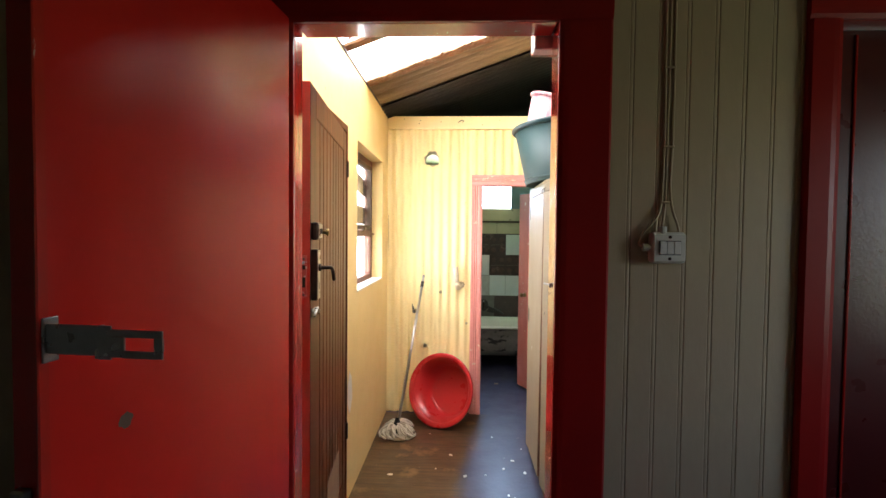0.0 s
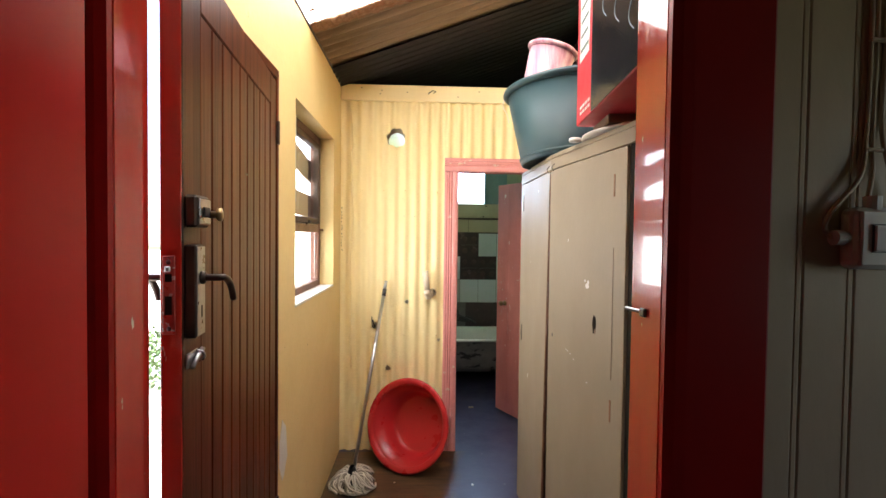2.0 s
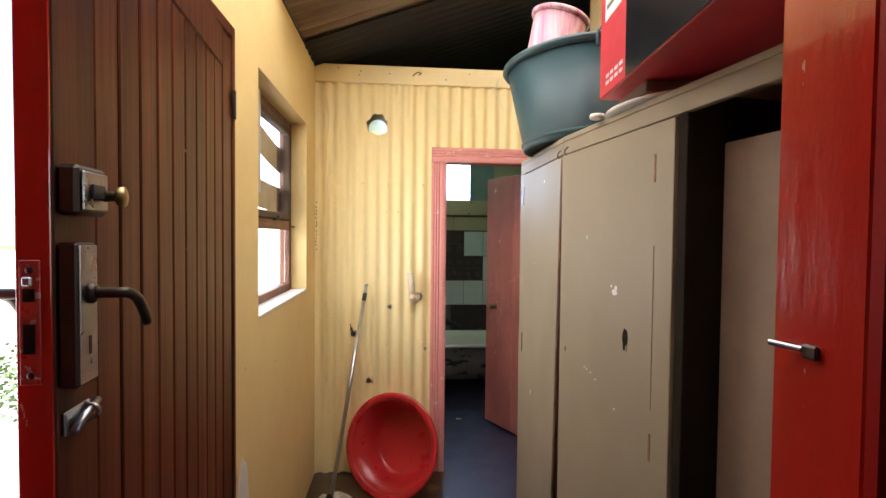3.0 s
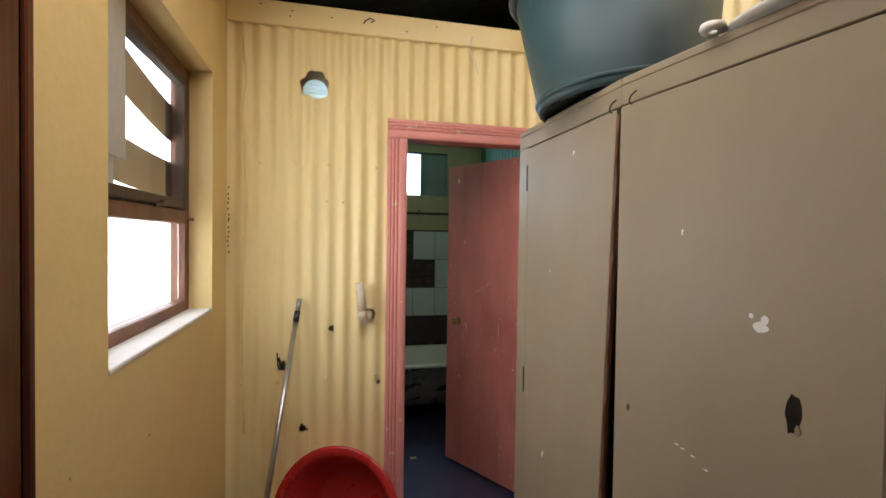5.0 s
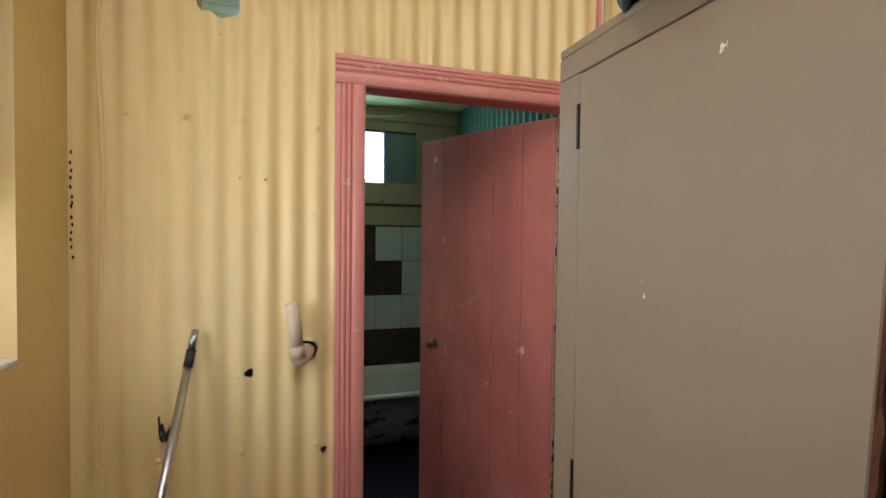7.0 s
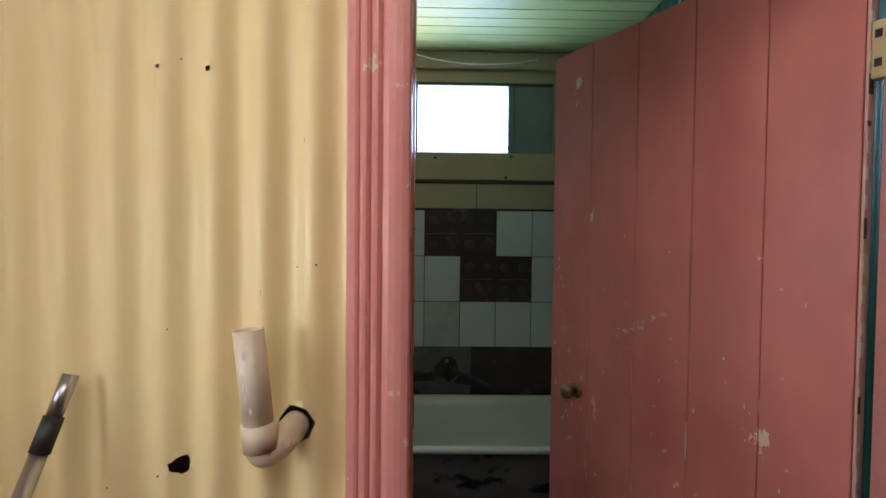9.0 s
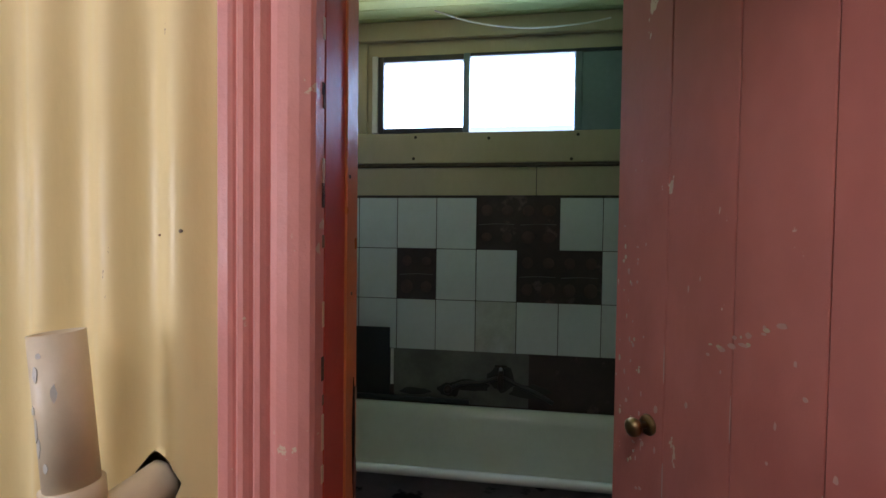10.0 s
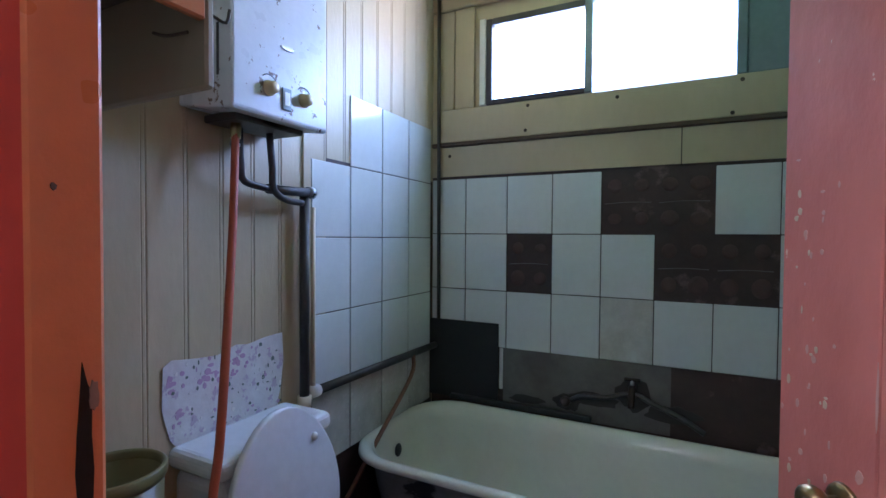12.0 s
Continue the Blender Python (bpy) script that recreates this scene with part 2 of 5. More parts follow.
def floor_material():
    m, nt, b = nodes_of("worn_floor_paint")
    co = coords(nt)
    sep = nt.nodes.new("ShaderNodeSeparateXYZ")
    nt.links.new(co, sep.inputs[0])
    edge = nt.nodes.new("ShaderNodeMath")          # worn bare boards on the outer side of the passage
    edge.operation = "MULTIPLY_ADD"
    edge.inputs[1].default_value, edge.inputs[2].default_value = -0.135, 0.355
    nt.links.new(sep.outputs[1], edge.inputs[0])
    add = nt.nodes.new("ShaderNodeMath")
    nt.links.new(edge.outputs[0], add.inputs[0])
    nt.links.new(sep.outputs[0], add.inputs[1])
    n = nt.nodes.new("ShaderNodeTexNoise")
    n.inputs["Scale"].default_value, n.inputs["Detail"].default_value = 3.0, 6
    nt.links.new(co, n.inputs[0])
    wob = nt.nodes.new("ShaderNodeMath")
    wob.operation = "MULTIPLY_ADD"
    wob.inputs[1].default_value = 0.30
    nt.links.new(n.outputs[0], wob.inputs[0])
    nt.links.new(add.outputs[0], wob.inputs[2])
    rng = nt.nodes.new("ShaderNodeMapRange")
    rng.inputs["From Min"].default_value, rng.inputs["From Max"].default_value = 0.10, 0.20
    nt.links.new(wob.outputs[0], rng.inputs[0])
    inside = nt.nodes.new("ShaderNodeMath")
    inside.operation = "LESS_THAN"
    inside.inputs[1].default_value = 4.10
    nt.links.new(sep.outputs[1], inside.inputs[0])
    inv = nt.nodes.new("ShaderNodeMath")
    inv.operation = "SUBTRACT"
    inv.inputs[0].default_value = 1.0
    nt.links.new(rng.outputs[0], inv.inputs[1])
    worn = times(nt, inv.outputs[0], inside.outputs[0])
    blue = mixed(nt, noised(nt, co, 6, 6), (0.030, 0.029, 0.060), (0.046, 0.042, 0.076))
    grain = coords(nt, (1.2, 14, 1))
    brown = mixed(nt, noised(nt, grain, 3, 6), (0.105, 0.058, 0.026), (0.045, 0.026, 0.014))
    brown = mixed(nt, noised(nt, co, 4, 6, 0.6, 0.58, 0.66), brown, (0.20, 0.12, 0.055))
    col = mixed(nt, worn, blue, brown)
    col = mixed(nt, noised(nt, co, 26, 5, 0.6, 0.70, 0.73), col, (0.40, 0.37, 0.32))
    nt.links.new(col, b.inputs["Base Color"])
    rr = nt.nodes.new("ShaderNodeMapRange")
    rr.inputs["To Min"].default_value, rr.inputs["To Max"].default_value = 0.30, 0.46
    nt.links.new(noised(nt, co, 5, 5), rr.inputs[0])
    nt.links.new(rr.outputs[0], b.inputs["Roughness"])
    bp = nt.nodes.new("ShaderNodeBump")
    bp.inputs["Strength"].default_value, bp.inputs["Distance"].default_value = 0.12, 0.003
    nt.links.new(noised(nt, co, 30, 6), bp.inputs["Height"])
    nt.links.new(bp.outputs[0], b.inputs["Normal"])
    return m


M_FLOOR = floor_material()


def osb_material():
    m, nt, b = nodes_of("strand_board")
    co = coords(nt, (1, 1, 1))
    v = nt.nodes.new("ShaderNodeTexVoronoi")
    v.inputs["Scale"].default_value = 26
    warp = nt.nodes.new("ShaderNodeTexNoise")
    warp.inputs["Scale"].default_value = 7
    nt.links.new(co, warp.inputs[0])
    addv = nt.nodes.new("ShaderNodeVectorMath")
    addv.operation = "MULTIPLY_ADD"
    addv.inputs[1].default_value = (0.25, 0.25, 0.25)
    nt.links.new(warp.outputs["Color"], addv.inputs[0])
    nt.links.new(co, addv.inputs[2])
    mp = nt.nodes.new("ShaderNodeMapping")
    mp.inputs["Scale"].default_value = (1, 1, 2.6)
    mp.inputs["Rotation"].default_value = (0.6, 0.3, 0)
    nt.links.new(addv.outputs[0], mp.inputs[0])
    nt.links.new(mp.outputs[0], v.inputs[0])
    sep = nt.nodes.new("ShaderNodeSeparateColor")
    nt.links.new(v.outputs["Color"], sep.inputs[0])
    col = mixed(nt, sep.outputs[0], (0.36, 0.17, 0.065), (0.20, 0.085, 0.03))
    col = mixed(nt, noised(nt, co, 8, 5, 0.6, 0.66, 0.70), col, (0.10, 0.03, 0.02))
    nt.links.new(col, b.inputs["Base Color"])
    b.inputs["Roughness"].default_value = 0.55
    bp = nt.nodes.new("ShaderNodeBump")
    bp.inputs["Strength"].default_value, bp.inputs["Distance"].default_value = 0.4, 0.003
    nt.links.new(sep.outputs[1], bp.inputs["Height"])
    nt.links.new(bp.outputs[0], b.inputs["Normal"])
    return m


M_OSB = osb_material()


def glass_material():
    m, nt, b = nodes_of("clear_glass")
    b.inputs["Base Color"].default_value = (0.95, 0.97, 0.97, 1)
    b.inputs["Transmission Weight"].default_value = 1.0
    b.inputs["Roughness"].default_value = 0.03
    b.inputs["IOR"].default_value = 1.45
    return m


M_GLASS = glass_material()


def translucent_material():
    m, nt, b = nodes_of("translucent_roof_sheet")
    t = nt.nodes.new("ShaderNodeBsdfTranslucent")
    d = nt.nodes.new("ShaderNodeBsdfDiffuse")
    co = coords(nt)
    dirt = noised(nt, co, 17, 6, 0.65, 0.60, 0.64)
    nt.links.new(mixed(nt, dirt, (0.93, 0.91, 0.86), (0.05, 0.025, 0.012)), t.inputs[0])
    nt.links.new(mixed(nt, dirt, (0.70, 0.69, 0.64), (0.06, 0.03, 0.015)), d.inputs[0])
    mx = nt.nodes.new("ShaderNodeMixShader")
    mx.inputs[0].default_value = 0.12
    nt.links.new(t.outputs[0], mx.inputs[1])
    nt.links.new(d.outputs[0], mx.inputs[2])
    nt.links.new(mx.outputs[0], nt.nodes["Material Output"].inputs[0])
    return m


M_SKYLIGHT = translucent_material()


# ---- builders ----
def world_of(o):
    m = o.matrix_basis.copy()
    while o.parent:
        o = o.parent
        m = o.matrix_basis @ m
    return m


def thing(name, at, label="", category="", group="", kind="", turn=0):
    e = new(name)
    e.empty_display_size = 0.1
    e.matrix_basis = pose(*at, 0, 0, turn)
    return tagged(e, label, category, group, kind)


def to_object(name, bm, material, smooth=False):
    me = bpy.data.meshes.new(name)
    bm.to_mesh(me)
    bm.free()
    me.materials.append(material)
    for p in me.polygons:
        p.use_smooth = smooth
    return new(name, me)


def part(name, bm, material, parent, label="", local=False, smooth=False):
    """Links bm as one mesh under parent; bm is in the world unless local."""
    if not local:
        bm.transform(world_of(parent).inverted())
    ob = to_object(name, bm, material, smooth)
    ob.parent = parent
    return tagged(ob, label)


def solid(name, bm, material, label="", category="", kind="structure", group="", smooth=False):
    return tagged(to_object(name, bm, material, smooth), label, category, group, kind)


def box(x0, x1, y0, y1, z0, z1, bevel=0.0, bm=None, segments=1):
    own = bmesh.new()
    bmesh.ops.create_cube(own, size=1)
    for v in own.verts:
        v.co = Vector((x0 + (x1 - x0) * (v.co.x + 0.5), y0 + (y1 - y0) * (v.co.y + 0.5), z0 + (z1 - z0) * (v.co.z + 0.5)))
    if bevel:
        bmesh.ops.bevel(own, geom=own.edges[:], offset=bevel, segments=segments, profile=0.5, affect="EDGES")
    return own if bm is None else merge(bm, own)


def merge(bm, other):
    me = bpy.data.meshes.new("join")
    other.to_mesh(me)
    other.free()
    bm.from_mesh(me)
    bpy.data.meshes.remove(me)
    return bm


def lathe(profile, segs=32, m=None, sx=1.0, sy=1.0):
    """A turned shape from rows of (radius, height)."""
    bm = bmesh.new()
    rings = []
    for r, z in profile:
        rings.append([bm.verts.new((r * sx * math.cos(2 * math.pi * i / segs), r * sy * math.sin(2 * math.pi * i / segs), z)) for i in range(segs)]
                     if r > 1e-6 else [bm.verts.new((0, 0, z))])
    for a, b in zip(rings, rings[1:]):
        for i in range(segs):
            j = (i + 1) % segs
            loop = [a[i % len(a)], a[j % len(a)], b[j % len(b)], b[i % len(b)]]
            loop = list(dict.fromkeys(loop))
            if len(loop) > 2:
                bm.faces.new(loop)
    bmesh.ops.recalc_face_normals(bm, faces=bm.faces[:])
    if m is not None:
        bm.transform(m)
    return bm


def tube(points, r, segs=10, bm=None, closed_ends=True):
    """A round bar along points."""
    own = bmesh.new()
    pts = [Vector(p) for p in points]
    rings = []
    side = None
    for i, p in enumerate(pts):
        d = (pts[min(i + 1, len(pts) - 1)] - pts[max(i - 1, 0)]).normalized()
        if side is None:
            side = d.orthogonal().normalized()
        side = (side - d * side.dot(d)).normalized()
        up = d.cross(side)
        rings.append([own.verts.new(p + r * (math.cos(2 * math.pi * k / segs) * side + math.sin(2 * math.pi * k / segs) * up)) for k in range(segs)])
    for a, b in zip(rings, rings[1:]):
        for k in range(segs):
            own.faces.new((a[k], a[(k + 1) % segs], b[(k + 1) % segs], b[k]))
    if closed_ends:
        own.faces.new(rings[0][::-1])
        own.faces.new(rings[-1])
    return own if bm is None else merge(bm, own)


def curve_points(pts, n=8):
    """Points of a smooth line through pts."""
    P = [Vector(p) for p in pts]
    P = [2 * P[0] - P[1]] + P + [2 * P[-1] - P[-2]]
    out = []
    for i in range(1, len(P) - 2):
        for k in range(n):
            t = k / n
            a, b, c, d = P[i - 1:i + 3]
            out.append(0.5 * (2 * b + (c - a) * t + (2 * a - 5 * b + 4 * c - d) * t * t + (3 * b - a - 3 * c + d) * t ** 3))
    return out + [P[-2]]


def extruded(outline, depth, bm=None):
    """A prism from an outline in x and z, its front at y = 0 and its back at y = depth."""
    own = bmesh.new()
    a = [own.verts.new((x, 0, z)) for x, z in outline]
    b = [own.verts.new((x, depth, z)) for x, z in outline]
    own.faces.new(a)
    own.faces.new(b[::-1])
    n = len(a)
    for i in range(n):
        own.faces.new((a[i], b[i], b[(i + 1) % n], a[(i + 1) % n]))
    bmesh.ops.recalc_face_normals(own, faces=own.faces[:])
    return own if bm is None else merge(bm, own)


def moulding(profile, length, bm=None, m=None):
    """A straight moulding: profile rows (across, out) swept along x from 0 to length."""
    own = bmesh.new()
    a = [own.verts.new((0, -o, c)) for c, o in profile]
    b = [own.verts.new((length, -o, c)) for c, o in profile]
    for i in range(len(a)):
        j = (i + 1) % len(a)
        own.faces.new((a[i], a[j], b[j], b[i]))
    own.faces.new(a[::-1])
    own.faces.new(b)
    bmesh.ops.recalc_face_normals(own, faces=own.faces[:])
    if m is not None:
        own.transform(m)
    return own if bm is None else merge(bm, own)


def corrugated(x0, x1, z0, z1, pitch, amp, step_z, door=None, holes=(), facing=-1, thick=0.0015):
    """An upright corrugated sheet in x and z at y = 0, with a doorway (x0, x1, top) and round holes (x, z, r) cut out."""
    bm = bmesh.new()
    nx = round((x1 - x0) / (pitch / 10))
    nz = max(1, round((z1 - z0) / step_z))
    grid = []
    cut = set()
    for j in range(nz + 1):
        row = []
        for i in range(nx + 1):
            x, z = x0 + (x1 - x0) * i / nx, z0 + (z1 - z0) * j / nz
            for hx, hz, r in holes:
                d = math.hypot(x - hx, z - hz)
                if abs(x - hx) > 0.2 or abs(z - hz) > 0.2:
                    continue
                wob = r * (1 + (0.16 if r < 0.025 else 0.06) * math.sin(3 * math.atan2(z - hz, x - hx) + hx * 9) + 0.07 * math.sin(7 * math.atan2(z - hz, x - hx)))
                if (r < 0.025 and 1e-6 < d and abs(d - wob) < 0.75 * step_z) or (r >= 0.025 and wob - 1.4 * step_z < d <= wob):
                    x, z = hx + (x - hx) * wob / d, hz + (z - hz) * wob / d
                if r >= 0.025 and d <= wob:
                    cut.add((i, j))
            row.append(bm.verts.new((x, amp * math.cos(2 * math.pi * x / pitch), z)))
        grid.append(row)
    for j in range(nz):
        for i in range(nx):
            q = (grid[j][i], grid[j][i + 1], grid[j + 1][i + 1], grid[j + 1][i])
            c = sum((v.co for v in q), Vector()) / 4
            if door and door[0] < c.x < door[1] and c.z < door[2]:
                continue
            if any(r < 0.025 and math.hypot(c.x - hx, c.z - hz) < r * 0.93 for hx, hz, r in holes):
                continue
            if cut.issuperset(((i, j), (i + 1, j), (i + 1, j + 1), (i, j + 1))):
                continue
            bm.faces.new(q)
    for v in [v for v in bm.verts if not v.link_faces]:
        bm.verts.remove(v)
    return bm


# ---- setting: front room, passage, bathroom ----
XL, XR = -0.645, 1.104          # passage side walls
YF, YC, YB = 1.43, 4.125, 6.154  # front partition, iron wall, bathroom back wall
ROOF0, SLOPE = 2.615, 0.366


def roof_z(x):
    return ROOF0 + SLOPE * (x - XL)


fl = box(-2.2, 2.6, -2.15, YF + 0.10, -0.06, 0.0)
box(XL - 0.10, 1.28, YF + 0.10, YB + 0.10, -0.06, 0.0, bm=fl)
solid("floor", fl, M_FLOOR, "worn dark blue painted floor with bare brown boards", "floor")
solid("ground", box(-60, 60, -60, 60, -0.16, -0.10), M_GRASS, "grassy ground outside the house", "ground")

# slab added, pale enough for the door gap to read white
solid("pavement", box(-45.0, -0.80, -1.0, 45.0, -0.10, -0.04), M_SLAB, "pale slab added to brighten the view past the door", "pavement")

# outer wall with doorway and window
wall = bmesh.new()
WX = XL - 0.15
box(WX, XL, YF + 0.071, 1.66, 0, 2.60, bm=wall)
box(WX, XL, 1.66, 2.63, 2.19, 2.60, bm=wall)
box(WX, XL, 2.63, 2.925, 0, 2.60, bm=wall)
box(WX, XL, 2.925, 3.855, 0, 1.212, bm=wall)
box(WX, XL, 2.925, 3.855, 2.175, 2.60, bm=wall)
box(WX, XL, 3.855, YC + 0.02, 0, 2.60, bm=wall)
outer = solid("wall_outer", wall, M_YELLOW, "yellow plastered passage wall with scuffs", "wall")


def blotch(cx, cz, w, h, seed, n=14):
    rnd = random.Random(seed)
    return [(cx + 0.5 * w * math.cos(2 * math.pi * i / n) * rnd.uniform(0.7, 1.1), cz + 0.5 * h * math.sin(2 * math.pi * i / n) * rnd.uniform(0.7, 1.1)) for i in range(n)]


patch = extruded(blotch(0, 0, 0.13, 0.26, 4), 0.0015)
patch.transform(pose(XL + 0.001, 2.74, 0.64, 0, 0, -90))
part("filler_patch", patch, M_PAPER, outer, "pale unpainted filler patch")

# front partition with two red doorways
pw = bmesh.new()
box(-2.2, -0.556, YF, YF + 0.07, 0, 2.75, bm=pw)
box(0.345, 1.06, YF + 0.02, YF + 0.10, 0, 2.75, bm=pw)
box(-0.555, 0.345, YF, YF + 0.10, 2.28, 2.75, bm=pw)
box(1.06, 1.92, YF + 0.02, YF + 0.10, 2.28, 2.75, bm=pw)
box(1.92, 2.6, YF + 0.02, YF + 0.10, 0, 2.75, bm=pw)
box(-0.645, 1.27, YF + 0.02, YF + 0.10, 2.75, 3.4, bm=pw)
partition = solid("wall_partition", pw, M_TNG, "cream tongue-and-groove partition wall", "wall")


def board(width, height, thick=0.012):
    """One upright beaded board: front face at y = 0, rounded long edges."""
    w = width / 2
    prof = [(-w, thick), (-w, 0.0016), (-w + 0.003, 0.0), (w - 0.013, 0.0), (w - 0.011, 0.0014), (w - 0.009, 0.0), (w - 0.003, 0.0), (w, 0.002), (w, thick)]
    bm = bmesh.new()
    a = [bm.verts.new((x, y, 0)) for x, y in prof]
    b = [bm.verts.new((x, y, height)) for x, y in prof]
    for i in range(len(a) - 1):
        bm.faces.new((a[i], a[i + 1], b[i + 1], b[i]))
    bm.faces.new(a[::-1])
    bm.faces.new(b)
    bmesh.ops.recalc_face_normals(bm, faces=bm.faces[:])
    return bm


def board_run(parent, material, start, direction, count, width, height, turn):
    """A row of boards on one shared mesh."""
    bm = board(width - 0.0005, height)
    me = bpy.data.meshes.new("board")
    bm.to_mesh(me)
    bm.free()
    me.materials.append(material)
    for i in range(count):
        ob = new("board", me)
        ob.parent = parent
        ob.matrix_basis = pose(start[0] + direction[0] * width * (i + 0.5), start[1] + direction[1] * width * (i + 0.5), start[2], 0, 0, turn)


board_run(partition, M_TNG, (0.455, YF + 0.008, 0.0), (1, 0), 7, 0.0845, 2.75, 0)

CASING = [(0, 0), (0, 0.018), (0.003, 0.022), (0.012, 0.025), (0.022, 0.026), (0.032, 0.025), (0.040, 0.021), (0.0425, 0.016), (0.045, 0.019),
          (0.049, 0.0225), (0.054, 0.0225), (0.0575, 0.019), (0.0595, 0.0145), (0.062, 0.018), (0.066, 0.021), (0.071, 0.021), (0.0745, 0.018),
          (0.0765, 0.013), (0.079, 0.016), (0.083, 0.0175), (0.093, 0.016), (0.0965, 0.012), (0.098, 0)]


def door_frame(name, x0, x1, top, y0, y1, lining_mat, casing_mat, label, width=0.10, both=True, stop_mat=None, stop_y=None, plain=0.0, far_mat=None, shallow=0.0):
    """Jamb linings, casings on the near side, and stops, round an opening in a wall between y0 and y1."""
    t = thing(name, (x0, y0, 0), label, "door frame", kind="structure")
    for xa, xb, m, ye in ((x0 - 0.035, x0, lining_mat, y1 - shallow), (x1, x1 + 0.035, far_mat or lining_mat, y1)):
        part("jamb", box(xa, xb, y0 - 0.004, ye + 0.004, 0, top + 0.035, 0.004), m, t)
    part("head", box(x0 + 0.001, x1 - 0.001, y0 - 0.004, y1 + 0.004, top, top + 0.035, 0.004), lining_mat, t)
    prof = CASING if not plain else [(0, 0), (0, 0.012), (0.014, 0.018), (0.03, 0.020), (plain - 0.008, 0.020), (plain, 0.012), (plain, 0)]
    w = prof[-1][0]
    left = Matrix(((0, 0, -1, x0), (0, 1, 0, y0 - 0.004), (1, 0, 0, 0), (0, 0, 0, 1)))
    right = Matrix(((0, 0, 1, x1), (0, 1, 0, y0 - 0.004), (1, 0, 0, 0), (0, 0, 0, 1)))
    head = Matrix(((1, 0, 0, x0 - w), (0, 1, 0, y0 - 0.004), (0, 0, 1, top), (0, 0, 0, 1)))
    part("casing", moulding(prof, top - 0.0005, m=left), casing_mat, t)
    part("casing", moulding(prof, top - 0.0005, m=right), casing_mat, t)
    part("casing", moulding(prof, x1 - x0 + 2 * w, m=head), casing_mat, t)
    if stop_mat:
        part("door_stop", box(x0 - 0.03, x0 + 0.002, stop_y, y1 + 0.005, 0, top, 0.003), stop_mat, t)
        rr_ = random.Random(17)
        for k in range(44):
            zz = 0.10 + 0.042 * k + rr_.uniform(-0.02, 0.02)
            wide = rr_.uniform(0.0015, 0.0048)
            part("chipped_edge", box(x0 - 0.002, x0 + 0.0008, y0 - 0.004 - wide, y0 - 0.003, zz, zz + rr_.uniform(0.005, 0.034), 0.0005), rr_.choice((M_IVORY, M_IVORY, M_CARD, M_DARKWOOD)), t)
    return t


# casings of both red frames take the shaded copy of the red
red_frame = door_frame("door_frame_1", -0.509, 0.308, 2.24, YF, YF + 0.10, M_REDWORN, M_REDSHADED, "glossy red door frame with scratched jamb", plain=0.16, shallow=0.03)
part("keep", box(0.302, 0.3075, 1.472, 1.490, 1.422, 1.436, 0.002), M_DARKMETAL, red_frame, "dark metal strike keep")
part("keep_tongue", tube([(0.304, 1.490, 1.430), (0.293, 1.520, 1.431)], 0.003), M_ZINC, red_frame)
frame2 = door_frame("door_frame_2", 1.143, 1.91, 2.24, YF + 0.008, YF + 0.10, M_REDSHADED, M_REDSHADED, "red door frame beside the passage doorway", plain=0.098)

# room in front
fr = bmesh.new()
box(-2.3, -2.2, -2.4, YF + 0.1, 0, 2.75, bm=fr)
# right wall left open for the added fill lamp
box(2.6, 2.7, -2.2, -0.05, 0, 2.75, bm=fr)
box(2.6, 2.7, 0.85, YF + 0.1, 0, 2.75, bm=fr)
box(2.6, 2.7, -0.05, 0.85, 0, 1.1, bm=fr)
box(2.6, 2.7, -0.05, 0.85, 2.1, 2.75, bm=fr)
box(-2.2, 2.6, -2.2, -2.1, 0, 2.75, bm=fr)
solid("wall_front_room", fr, M_PLASTER, "plain walls that close the front room", "wall")
solid("ceiling_front_room", box(-2.3, 2.7, -2.4, YF + 0.1, 2.751, 2.80), M_TNG, "cream boarded ceiling of the front room", "ceiling")

# right wall of the passage: strand board below, iron above
solid("wall_right", box(XR, XR + 0.05, YF + 0.101, YC - 0.002, 0, 2.15), M_OSB, "bare brown strand board wall panel", "wall")
upper = corrugated(YF + 0.11, YC, 2.15, 3.36, 0.0768, 0.0085, 0.4)
upper.transform(Matrix(((0, -1, 0, XR + 0.025), (1, 0, 0, 0), (0, 0, 1, 0), (0, 0, 0, 1))))
solid("wall_right_upper", upper, M_CORR, "yellow painted corrugated iron above the cupboard", "wall", smooth=True)

# end wall of corrugated iron
HOLE = (-0.256, 2.247, 0.066)
small_holes = [HOLE, (-0.302, 0.594, 0.020), (-0.170, 1.075, 0.014), (-0.395, 0.90, 0.022), (0.062, 0.80, 0.011), (-0.121, 1.690, 0.005), (-0.196, 1.692, 0.004),
               (0.014, 1.142, 0.028)]
sheet = corrugated(XL, XR + 0.02, 0, 2.512, 0.0768, 0.0088, 0.011, door=(0.17, 1.01, 2.03), holes=small_holes)
sheet.transform(Matrix.Translation((0, YC + 0.0085, 0)))
iron = solid("wall_iron", sheet, M_CORR, "yellow painted corrugated iron wall with holes", "wall", smooth=True)
for i, (x, z) in enumerate([(-0.499, 1.866), (-0.346, 1.868), (-0.192, 1.868), (0.035, 1.862), (-0.576, 0.83), (-0.192, 0.83), (0.038, 0.83), (-0.422, 0.83)]):
    part("screw", lathe([(0, 0.007), (0.004, 0.006), (0.008, 0.002), (0.010, 0)], 12, pose(x, YC - 0.0005, z, 90)), M_CORR, iron, smooth=True)
